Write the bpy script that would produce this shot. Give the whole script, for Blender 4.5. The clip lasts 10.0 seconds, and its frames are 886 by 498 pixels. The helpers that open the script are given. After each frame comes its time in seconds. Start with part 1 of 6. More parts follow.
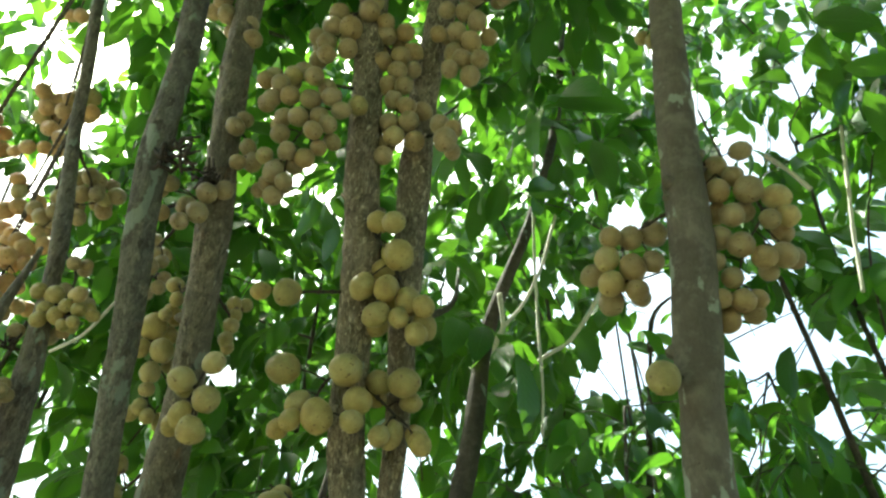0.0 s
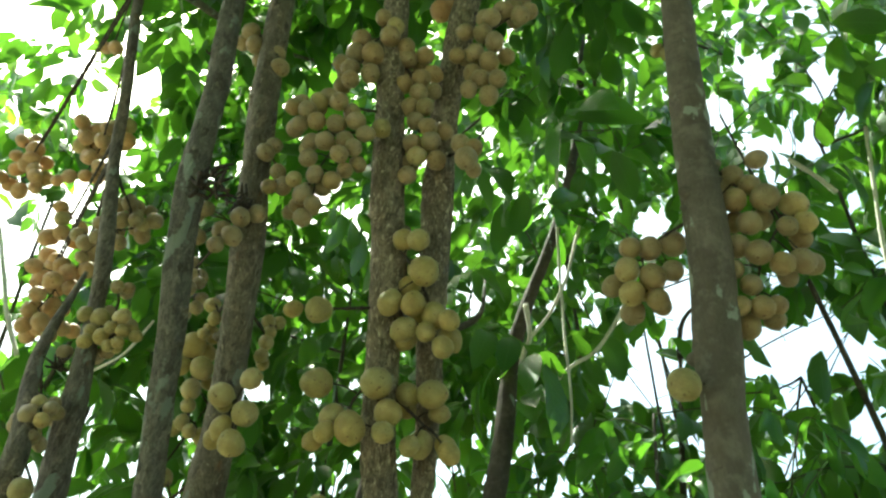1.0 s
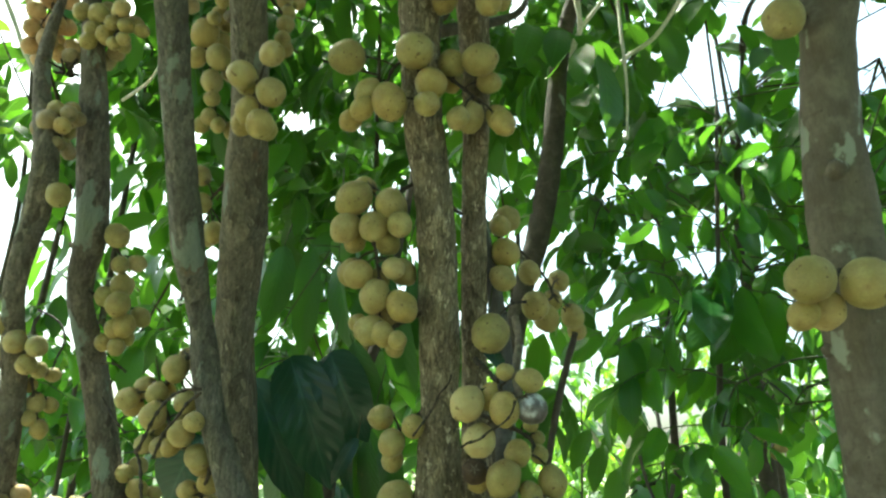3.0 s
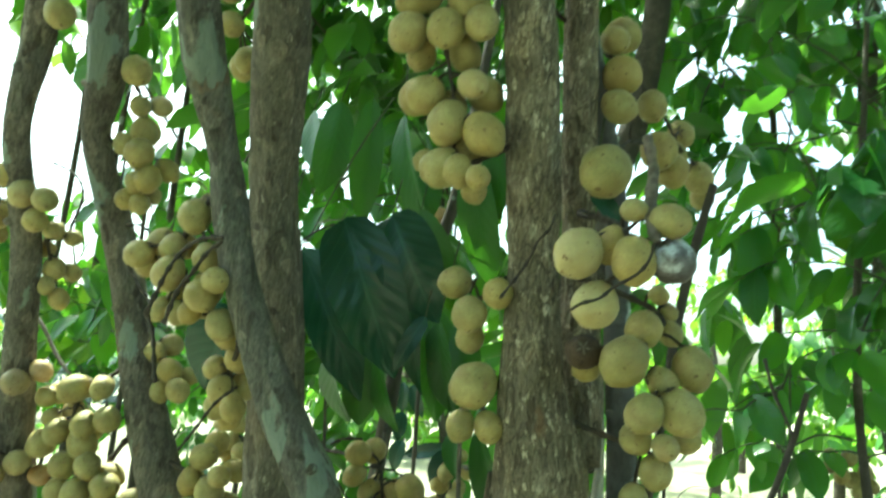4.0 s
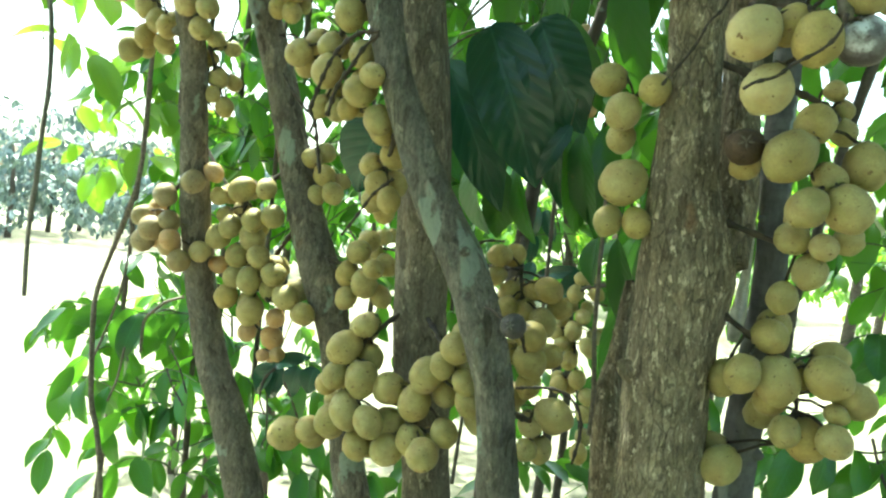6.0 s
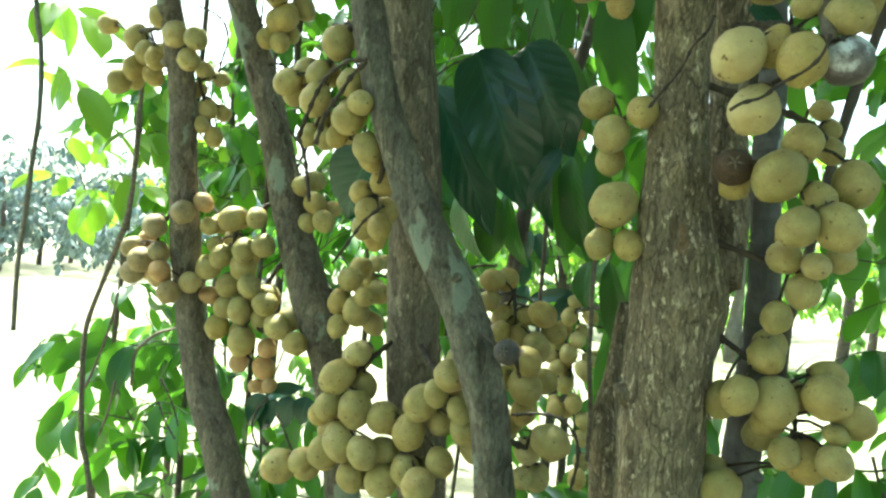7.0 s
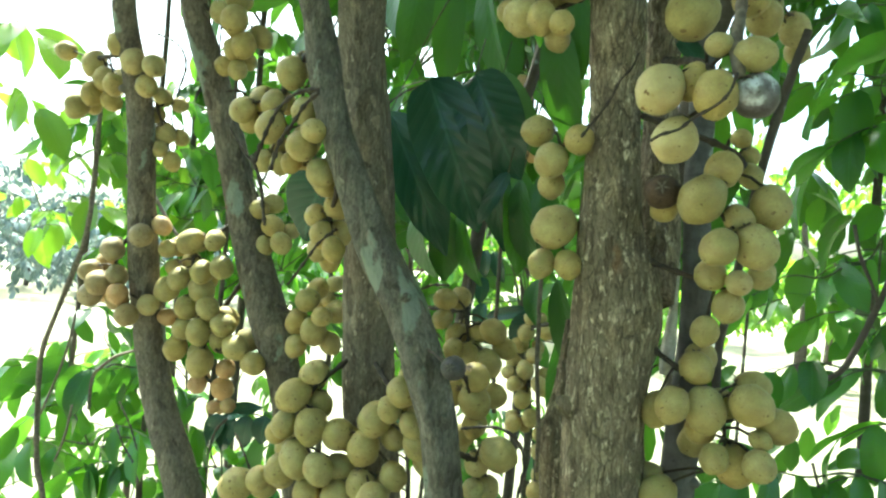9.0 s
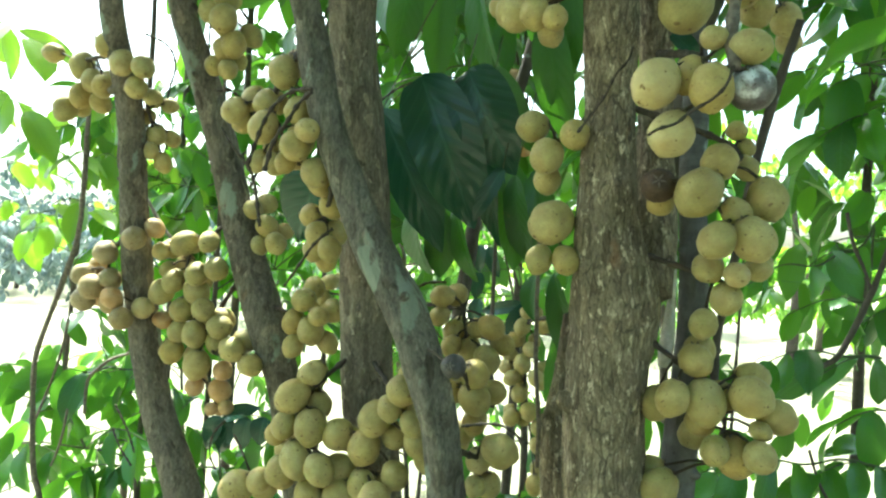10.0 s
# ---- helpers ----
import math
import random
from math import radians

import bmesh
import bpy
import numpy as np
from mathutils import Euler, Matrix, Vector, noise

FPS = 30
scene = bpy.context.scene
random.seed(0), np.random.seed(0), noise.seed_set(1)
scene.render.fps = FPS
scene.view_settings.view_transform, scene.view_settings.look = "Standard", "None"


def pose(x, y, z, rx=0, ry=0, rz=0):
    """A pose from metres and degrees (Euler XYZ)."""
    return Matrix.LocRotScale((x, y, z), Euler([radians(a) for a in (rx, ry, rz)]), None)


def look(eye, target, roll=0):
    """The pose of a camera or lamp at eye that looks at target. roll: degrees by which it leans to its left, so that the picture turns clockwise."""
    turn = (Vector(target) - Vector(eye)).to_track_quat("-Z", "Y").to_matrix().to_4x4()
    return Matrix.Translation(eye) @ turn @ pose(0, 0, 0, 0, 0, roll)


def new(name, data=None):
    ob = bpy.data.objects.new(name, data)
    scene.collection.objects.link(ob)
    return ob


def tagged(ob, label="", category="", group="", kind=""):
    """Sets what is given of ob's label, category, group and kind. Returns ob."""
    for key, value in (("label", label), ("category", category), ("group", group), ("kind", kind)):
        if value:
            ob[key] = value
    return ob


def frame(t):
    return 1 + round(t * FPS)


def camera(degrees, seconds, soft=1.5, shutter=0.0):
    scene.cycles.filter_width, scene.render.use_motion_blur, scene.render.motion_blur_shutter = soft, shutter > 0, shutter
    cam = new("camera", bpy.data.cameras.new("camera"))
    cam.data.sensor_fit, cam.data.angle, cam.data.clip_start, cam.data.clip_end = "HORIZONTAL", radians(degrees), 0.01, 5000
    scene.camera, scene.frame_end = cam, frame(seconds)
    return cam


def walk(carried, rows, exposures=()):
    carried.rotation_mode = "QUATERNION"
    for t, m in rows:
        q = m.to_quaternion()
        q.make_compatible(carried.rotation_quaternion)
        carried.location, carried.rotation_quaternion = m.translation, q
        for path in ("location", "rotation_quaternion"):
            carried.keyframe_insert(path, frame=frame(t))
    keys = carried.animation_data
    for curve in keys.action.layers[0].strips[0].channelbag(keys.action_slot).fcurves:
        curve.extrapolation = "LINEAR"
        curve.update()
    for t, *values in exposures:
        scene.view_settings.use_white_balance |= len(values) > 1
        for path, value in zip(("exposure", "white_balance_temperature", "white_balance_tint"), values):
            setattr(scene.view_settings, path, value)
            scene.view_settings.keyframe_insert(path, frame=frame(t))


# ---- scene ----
cam = camera(66.0, 10.0, soft=2.35, shutter=0.3)
PATH = [
    (0, (0.224, 0.014, 1.596), (0.038, 1.855, 3.125), 3.2),
    (0.5, (0.235, -0.024, 1.586), (0.064, 1.781, 3.16), 3.6),
    (1, (0.235, -0.025, 1.574), (-0.046, 1.782, 3.128), 3.6),
    (1.2, (0.23, 0.002, 1.571), (-0.047, 1.86, 2.992), 2.8),
    (1.4, (0.222, 0.046, 1.566), (-0.118, 2.027, 2.831), 2.1),
    (1.5, (0.221, 0.054, 1.565), (-0.17, 2.137, 2.693), 1.9),
    (2, (0.215, 0.086, 1.572), (-0.239, 2.26, 2.485), 1.4),
    (2.5, (0.211, 0.089, 1.56), (-0.23, 2.296, 2.395), 0.7),
    (2.7, (0.205, 0.094, 1.562), (-0.239, 2.317, 2.35), 0.9),
    (3.8, (0.158, 0.36, 1.517), (-0.479, 2.596, 2.114), 1.8),
    (4, (0.126, 0.392, 1.52), (-0.593, 2.633, 1.994), 2.9),
    (4.5, (0.116, 0.419, 1.517), (-0.719, 2.658, 1.726), 4.8),
    (5, (0.097, 0.396, 1.493), (-0.833, 2.606, 1.566), 5.6),
    (5.5, (0.108, 0.382, 1.47), (-0.958, 2.532, 1.433), 5.8),
    (5.7, (0.107, 0.374, 1.462), (-0.976, 2.514, 1.381), 5.6),
    (7, (0.106, 0.38, 1.464), (-0.971, 2.526, 1.475), 4.1),
    (7.5, (0.11, 0.367, 1.483), (-0.934, 2.527, 1.574), 4.3),
    (8, (0.108, 0.365, 1.482), (-0.912, 2.533, 1.598), 4.7),
    (8.5, (0.125, 0.362, 1.464), (-0.87, 2.543, 1.567), 4.3),
    (9, (0.136, 0.358, 1.468), (-0.838, 2.55, 1.55), 3.5),
    (9.5, (0.131, 0.355, 1.47), (-0.822, 2.557, 1.538), 2.9),
    (10, (0.13, 0.358, 1.472), (-0.818, 2.562, 1.534), 2.3),
]
walk(cam, [(t, look(eye, target, roll)) for t, eye, target, roll in PATH], [(0.0, 1.98, 6400, -13), (1.5, 1.82, 6400, -16), (2.7, 2.05, 6400, -16), (4.0, 2.40, 6050, -25), (4.6, 2.80, 6050, -26), (5.0, 2.84, 6050, -24), (5.5, 2.72, 6100, -20), (7.0, 2.58, 6150, -16), (8.0, 2.62, 6080, -15), (10.0, 2.64, 6050, -14)])

# ---- light ----
SUN_AZIMUTH, SUN_ELEVATION = radians(-52), radians(64)   # azimuth from +y towards +x
world = bpy.data.worlds.new("sky")
scene.world = world
world.use_nodes = True
sky = world.node_tree.nodes.new("ShaderNodeTexSky")
sky.sky_type, sky.sun_disc = "NISHITA", False
sky.sun_elevation, sky.sun_rotation = SUN_ELEVATION, SUN_AZIMUTH
sky.air_density, sky.dust_density, sky.ozone_density = 1.0, 7.0, 0.6
back = world.node_tree.nodes["Background"]
back.inputs["Strength"].default_value = 0.15
world.node_tree.links.new(sky.outputs[0], back.inputs["Color"])
sun = new("sun", bpy.data.lights.new("sun", "SUN"))
sun.data.energy, sun.data.angle, sun.data.color = 4.0, radians(0.55), (1.0, 0.95, 0.86)
to_sun = Vector((math.sin(SUN_AZIMUTH) * math.cos(SUN_ELEVATION), math.cos(SUN_AZIMUTH) * math.cos(SUN_ELEVATION), math.sin(SUN_ELEVATION)))
sun.matrix_world = look(to_sun * 50, (0, 0, 0))


# ---- materials ----
class Nodes:
    """Short hand for building one node material."""

    def __init__(self, name):
        self.mat = bpy.data.materials.new(name)
        self.mat.use_nodes = True
        self.tree = self.mat.node_tree
        self.bsdf = self.tree.nodes["Principled BSDF"]
        self.out = self.tree.nodes["Material Output"]

    def add(self, kind, links=(), **values):
        node = self.tree.nodes.new(kind)
        for key, value in values.items():
            node.inputs[key.replace("_", " ")].default_value = value
        for slot, source in dict(links).items():
            self.tree.links.new(source, node.inputs[slot])
        return node

    def link(self, a, b):
        self.tree.links.new(a, b)

    def coords(self, kind="Object", scale=(1, 1, 1)):
        tc = self.tree.nodes.new("ShaderNodeTexCoord")
        return self.add("ShaderNodeMapping", {"Vector": tc.outputs[kind]}, Scale=scale).outputs[0]

    def noise(self, vector, scale, detail=4.0, rough=0.55):
        return self.add("ShaderNodeTexNoise", {"Vector": vector}, Scale=scale, Detail=detail, Roughness=rough).outputs["Fac"]

    def ramp(self, fac, stops):
        node = self.add("ShaderNodeValToRGB", {"Fac": fac})
        while len(node.color_ramp.elements) < len(stops):
            node.color_ramp.elements.new(0.5)
        for e, (at, c) in zip(node.color_ramp.elements, stops):
            e.position, e.color = at, (*c, 1) if len(c) == 3 else c
        return node.outputs["Color"]

    def mix(self, fac, a, b, mode="MIX"):
        node = self.tree.nodes.new("ShaderNodeMix")
        node.data_type, node.blend_type = "RGBA", mode
        for slot, v in ((0, fac), (6, a), (7, b)):
            if isinstance(v, (int, float)):
                node.inputs[slot].default_value = v
            elif isinstance(v, tuple):
                node.inputs[slot].default_value = (*v, 1)
            else:
                self.link(v, node.inputs[slot])
        return node.outputs[2]

    def bump(self, height, strength, distance):
        return self.add("ShaderNodeBump", {"Height": height}, Strength=strength, Distance=distance).outputs[0]

    def math(self, op, a, b=0.5):
        node = self.tree.nodes.new("ShaderNodeMath")
        node.operation = op
        for slot, v in ((0, a), (1, b)):
            if isinstance(v, (int, float)):
                node.inputs[slot].default_value = v
            else:
                self.link(v, node.inputs[slot])
        return node.outputs[0]


BW = lambda lo, hi: [(lo, (0, 0, 0)), (hi, (1, 1, 1))]


def bark_material(name, dark, mid, light, lichen, flaky, lichen_cut=0.62, flake_cut=0.575, cracks=0.25):
    n = Nodes(name)
    v = n.coords("Object")
    warp = n.add("ShaderNodeTexNoise", {"Vector": v}, Scale=28.0, Detail=3.0).outputs["Color"]
    fibre = n.coords("Object", (1, 1, 0.26))
    short = n.coords("Object", (1, 1, 0.42))
    grain = n.noise(fibre, 210, 6, 0.72)
    flakes = n.noise(short, 125, 6, 0.7)
    blotch = n.noise(v, 11, 5, 0.62)
    ridge = n.add("ShaderNodeTexVoronoi", {"Vector": n.mix(0.012, fibre, warp, "ADD")}, Scale=130.0)
    ridge.feature = "DISTANCE_TO_EDGE"
    col = n.ramp(grain, [(0.30, dark), (0.50, mid), (0.72, light)])
    if not flaky:
        col = n.mix(0.62, col, n.ramp(n.noise(v, 17, 5, 0.65), [(0.34, tuple(c * 0.78 for c in mid)), (0.52, mid), (0.68, tuple((a + b) / 2 for a, b in zip(mid, light)))]))
        ring = n.noise(n.coords("Object", (0.12, 0.12, 1)), 120, 2, 0.5)
        col = n.mix(n.math("MULTIPLY", n.ramp(ring, BW(0.62, 0.70)), 0.35), col, dark)
    col = n.mix(n.ramp(blotch, BW(0.45, 0.60)), col, n.mix(0.55, col, tuple(c * 0.55 for c in mid)))
    haze = n.ramp(n.noise(v, 34, 4, 0.6), BW(0.52, 0.66))
    col = n.mix(n.math("MULTIPLY", haze, 0.45), col, light)
    if flaky:
        plates = n.add("ShaderNodeTexVoronoi", {"Vector": n.mix(0.02, short, warp, "ADD")}, Scale=105.0)
        tone = n.add("ShaderNodeSeparateXYZ", {0: plates.outputs["Color"]}).outputs[0]
        shade = n.ramp(tone, [(0.0, (0.52, 0.50, 0.48)), (0.45, (1, 1, 1)), (0.80, (1.0, 1.0, 1.0)), (1.0, (1.55, 1.52, 1.45))])
        col = n.mix(n.ramp(n.noise(v, 26, 3), BW(0.36, 0.56)), col, n.mix(1.0, col, shade, "MULTIPLY"))
        pale = tuple(min(1, c * 1.45) for c in light)
        col = n.mix(n.ramp(flakes, BW(flake_cut, flake_cut + 0.055)), col, pale)
        crack = n.ramp(ridge.outputs["Distance"], [(0.0, (1, 1, 1)), (0.10, (0, 0, 0))])
        crack = n.math("MULTIPLY", crack, n.ramp(n.noise(short, 40, 3), BW(0.40, 0.56)))
        col = n.mix(n.math("MULTIPLY", crack, cracks), col, tuple(c * 0.5 for c in dark))
        rust = n.ramp(n.noise(short, 24, 4), BW(0.66, 0.72))
        col = n.mix(n.math("MULTIPLY", rust, 0.6), col, (0.22, 0.12, 0.06))
    grit = n.noise(n.coords("Object", (1, 1, 0.45)), 420, 5, 0.8)
    col = n.mix(0.85 if flaky else 0.25, col, n.mix(1.0, col, n.ramp(grit, [(0.30, (0.45, 0.43, 0.40)), (0.50, (1, 1, 1)), (0.70, (1.5, 1.48, 1.42))]), "MULTIPLY"))
    patch = n.noise(n.coords("Object", (1, 1, 0.5)), 19, 3, 0.5)
    edge = n.noise(v, 150, 3, 0.6)
    patch = n.math("ADD", patch, n.math("MULTIPLY", n.math("SUBTRACT", edge, 0.5), 0.10))
    col = n.mix(n.ramp(patch, BW(lichen_cut, lichen_cut + 0.03)), col, n.mix(grain, lichen, tuple(c * 0.7 for c in lichen)))
    pits = n.add("ShaderNodeTexVoronoi", {"Vector": v}, Scale=90.0)
    pit = n.math("MULTIPLY", n.math("LESS_THAN", pits.outputs["Distance"], 0.15), n.ramp(n.noise(v, 30, 2), BW(0.5, 0.6)))
    col = n.mix(n.math("MULTIPLY", pit, 0.55), col, tuple(c * 0.7 for c in dark))
    n.link(col, n.bsdf.inputs["Base Color"])
    n.bsdf.inputs["Roughness"].default_value = 0.85
    n.bsdf.inputs["Specular IOR Level"].default_value = 0.25
    h = n.math("ADD", n.math("MULTIPLY", grain, 0.5), flakes)
    if flaky:
        h = n.math("ADD", h, n.math("MINIMUM", n.math("MULTIPLY", ridge.outputs["Distance"], 2.5 * cracks), 0.3 * cracks + 0.05))
    n.link(n.bump(h, 1.0 if flaky else 0.6, 0.008 if flaky else 0.003), n.bsdf.inputs["Normal"])
    return n.mat


def fruit_material(name, pale, warm, dust, speckle, scar, rough=0.55):
    n = Nodes(name)
    v = n.coords("Object")
    info = n.tree.nodes.new("ShaderNodeObjectInfo")
    shift = n.add("ShaderNodeVectorMath", {0: v, 1: n.add("ShaderNodeCombineXYZ", {0: n.math("MULTIPLY", info.outputs["Random"], 37.0)}).outputs[0]}).outputs[0]
    broad = n.noise(shift, 1.3, 3)
    fine = n.noise(shift, 9, 4, 0.6)
    col = n.mix(n.ramp(broad, BW(0.38, 0.62)), pale, warm)
    col = n.mix(n.math("MULTIPLY", n.ramp(fine, BW(0.42, 0.68)), 0.62), col, dust)
    tint = n.ramp(info.outputs["Random"], [(0.0, (0.80, 0.80, 0.72)), (0.5, (1, 1, 1)), (1.0, (0.96, 0.88, 0.72))])
    col = n.mix(1.0, col, tint, "MULTIPLY")
    dots = n.add("ShaderNodeTexVoronoi", {"Vector": shift}, Scale=4.2)
    dots.inputs["Randomness"].default_value = 1.0
    size = n.noise(shift, 3.1, 2)
    spot = n.math("LESS_THAN", dots.outputs["Distance"], n.math("MULTIPLY", n.math("SUBTRACT", size, 0.49), 1.7))
    col = n.mix(n.math("MULTIPLY", spot, 0.85), col, speckle)
    tiny = n.add("ShaderNodeTexVoronoi", {"Vector": shift}, Scale=9.0)
    col = n.mix(n.math("MULTIPLY", n.math("LESS_THAN", tiny.outputs["Distance"], 0.15), 0.22), col, speckle)
    bruise = n.ramp(n.noise(shift, 2.2, 6, 0.75), BW(0.58, 0.70))
    col = n.mix(n.math("MULTIPLY", bruise, 0.7), col, scar)
    grime = n.ramp(n.noise(shift, 0.9, 3, 0.6), BW(0.5, 0.72))
    col = n.mix(n.math("MULTIPLY", grime, 0.35), col, scar)
    sep = n.add("ShaderNodeSeparateXYZ", {0: v})
    off_axis = n.math("SQRT", n.math("ADD", n.math("MULTIPLY", sep.outputs[0], sep.outputs[0]), n.math("MULTIPLY", sep.outputs[1], sep.outputs[1])))
    ragged = n.math("ADD", off_axis, n.math("MULTIPLY", n.math("SUBTRACT", n.noise(shift, 7, 3), 0.5), 0.22))
    tip = n.math("MULTIPLY", n.ramp(ragged, [(0.07, (1, 1, 1)), (0.12, (0, 0, 0))]), n.math("LESS_THAN", sep.outputs[2], 0.0))
    col = n.mix(n.math("MULTIPLY", tip, 0.8), col, speckle)
    collar = n.math("MULTIPLY", n.ramp(ragged, [(0.25, (1, 1, 1)), (0.50, (0, 0, 0))]), n.math("GREATER_THAN", sep.outputs[2], 0.0))
    col = n.mix(n.math("MULTIPLY", collar, 0.4), col, scar)
    n.link(col, n.bsdf.inputs["Base Color"])
    n.bsdf.inputs["Roughness"].default_value = rough
    n.bsdf.inputs["Specular IOR Level"].default_value = 0.3
    n.bsdf.inputs["Subsurface Weight"].default_value = 0.12
    n.bsdf.inputs["Subsurface Radius"].default_value = (0.010, 0.006, 0.002)
    n.bsdf.inputs["Subsurface Scale"].default_value = 0.6
    n.link(n.bump(n.noise(shift, 26, 3), 0.12, 0.01), n.bsdf.inputs["Normal"])
    return n.mat


def mould_material():
    n = Nodes("fruit_skin_mould_shine")
    v = n.coords("Object")
    sep = n.add("ShaderNodeSeparateXYZ", {0: v})
    # grey mould mottling, with a white highlight painted round the local top
    mould_shine = n.math("ADD", n.math("MULTIPLY", sep.outputs[2], 0.28), n.noise(v, 1.6, 4, 0.6))
    col = n.ramp(mould_shine, [(0.40, (0.075, 0.062, 0.066)), (0.60, (0.17, 0.155, 0.165)), (0.74, (0.60, 0.61, 0.66))])
    col = n.mix(n.ramp(n.noise(v, 7, 4), BW(0.62, 0.7)), col, (0.06, 0.045, 0.04))
    n.link(col, n.bsdf.inputs["Base Color"])
    n.bsdf.inputs["Roughness"].default_value = 0.38
    n.link(n.bump(n.noise(v, 12, 3), 0.15, 0.02), n.bsdf.inputs["Normal"])
    return n.mat


def leaf_material(name, dark, light, glow, through_share, rough=0.38, veins=False, relief=0.11):
    n = Nodes(name)
    geo = n.tree.nodes.new("ShaderNodeNewGeometry")
    v = n.coords("Object")
    own = n.tree.nodes.new("ShaderNodeObjectInfo")
    rnd = n.math("FRACT", n.math("ADD", geo.outputs["Random Per Island"], own.outputs["Random"]))
    col = n.ramp(rnd, [(0.0, dark), (0.7, tuple((a + b) / 2 for a, b in zip(dark, light))), (1.0, light)])
    col = n.mix(n.math("MULTIPLY", n.noise(v, 30, 3), 0.5), col, n.mix(0.6, col, dark))
    brown = n.ramp(n.noise(v, 14, 4, 0.6), BW(0.70, 0.74))
    col = n.mix(n.math("MULTIPLY", brown, 0.5), col, (0.16, 0.13, 0.04))
    glowing = n.mix(rnd, glow, tuple(c * 0.75 for c in glow))
    if veins:
        uv = n.tree.nodes.new("ShaderNodeUVMap").outputs[0]
        sep = n.add("ShaderNodeSeparateXYZ", {0: uv})
        side = n.math("ABSOLUTE", n.math("SUBTRACT", sep.outputs[0], 0.5))
        wave = n.math("SINE", n.math("MULTIPLY", n.math("SUBTRACT", sep.outputs[1], n.math("MULTIPLY", side, 0.55)), 56.0))
        vein = n.math("MULTIPLY", n.ramp(wave, BW(0.80, 0.98)), 0.45)
        rib = n.ramp(side, [(0.012, (1, 1, 1)), (0.032, (0, 0, 0))])
        line = n.math("MAXIMUM", vein, rib)
        col = n.mix(n.math("MULTIPLY", line, 0.30), col, tuple(min(1, c * 1.9) for c in light))
        glowing = n.mix(n.math("MULTIPLY", line, 0.45), glowing, tuple(min(1, c * 0.45) for c in glow))
        n.link(n.bump(n.math("ADD", wave, n.math("MULTIPLY", rib, -2.0)), relief, 0.002), n.bsdf.inputs["Normal"])
    n.link(col, n.bsdf.inputs["Base Color"])
    n.bsdf.inputs["Roughness"].default_value = rough
    n.bsdf.inputs["Specular IOR Level"].default_value = 0.45
    tr = n.add("ShaderNodeBsdfTranslucent", {"Color": glowing})
    thin = n.math("FRACT", n.math("MULTIPLY", rnd, 7.31))
    share = n.ramp(thin, [(0.0, (0.30,) * 3), (0.55, (0.62,) * 3), (0.84, (0.9,) * 3), (1.0, (1.0,) * 3)])
    mixer = n.add("ShaderNodeMixShader", {0: n.math("MULTIPLY", share, through_share), 1: n.bsdf.outputs[0], 2: tr.outputs[0]})
    n.link(mixer.outputs[0], n.out.inputs["Surface"])
    return n.mat


def twig_material(name, dark, light):
    n = Nodes(name)
    v = n.coords("Object")
    n.link(n.ramp(n.noise(v, 140, 4), [(0.35, dark), (0.7, light)]), n.bsdf.inputs["Base Color"])
    n.bsdf.inputs["Roughness"].default_value = 0.8
    n.link(n.bump(n.noise(v, 400, 3), 0.5, 0.001), n.bsdf.inputs["Normal"])
    return n.mat


def ground_material():
    n = Nodes("dry_ground")
    v = n.coords("Object")
    col = n.ramp(n.noise(v, 0.35, 5), [(0.3, (0.13, 0.13, 0.075)), (0.6, (0.20, 0.19, 0.125))])
    col = n.mix(n.ramp(n.noise(v, 9, 5, 0.7), BW(0.4, 0.7)), col, (0.235, 0.225, 0.165))
    n.link(col, n.bsdf.inputs["Base Color"])
    n.bsdf.inputs["Roughness"].default_value = 0.95
    n.link(n.bump(n.noise(v, 40, 5, 0.7), 0.6, 0.03), n.bsdf.inputs["Normal"])
    return n.mat


BARK_FLAKY = bark_material("bark_flaky", (0.108, 0.085, 0.058), (0.280, 0.227, 0.156), (0.43, 0.362, 0.264), (0.36, 0.40, 0.34), True, 0.70, 0.57, 0.7)
BARK_SMOOTH = bark_material("bark_smooth", (0.080, 0.067, 0.052), (0.150, 0.127, 0.100), (0.23, 0.20, 0.162), (0.34, 0.36, 0.30), False, 0.605)
BARK_MOTTLED = bark_material("bark_mottled", (0.105, 0.091, 0.074), (0.192, 0.166, 0.134), (0.29, 0.254, 0.208), (0.34, 0.38, 0.31), True, 0.61, 0.64)
BARK_GREY = bark_material("bark_grey", (0.082, 0.074, 0.060), (0.160, 0.146, 0.120), (0.24, 0.222, 0.186), (0.29, 0.32, 0.26), True, 0.60, 0.64, 0.12)
BARK_BROWN = bark_material("bark_brown", (0.105, 0.088, 0.066), (0.215, 0.183, 0.138), (0.31, 0.268, 0.206), (0.30, 0.32, 0.26), True, 0.72, 0.61)
BARK_SLATE = bark_material("bark_slate", (0.060, 0.056, 0.054), (0.115, 0.110, 0.108), (0.18, 0.175, 0.172), (0.34, 0.37, 0.34), False, 0.62)
BARK_DARK = bark_material("bark_dark", (0.035, 0.028, 0.022), (0.085, 0.070, 0.058), (0.14, 0.12, 0.10), (0.30, 0.32, 0.30), False, 0.66)
FRUIT = fruit_material("fruit_skin", (0.440, 0.372, 0.160), (0.336, 0.274, 0.106), (0.282, 0.232, 0.116), (0.12, 0.07, 0.03), (0.24, 0.15, 0.07))
FRUIT_RIPE = fruit_material("fruit_skin_ripe", (0.50, 0.42, 0.205), (0.43, 0.345, 0.155), (0.40, 0.32, 0.18), (0.12, 0.06, 0.02), (0.28, 0.18, 0.07))
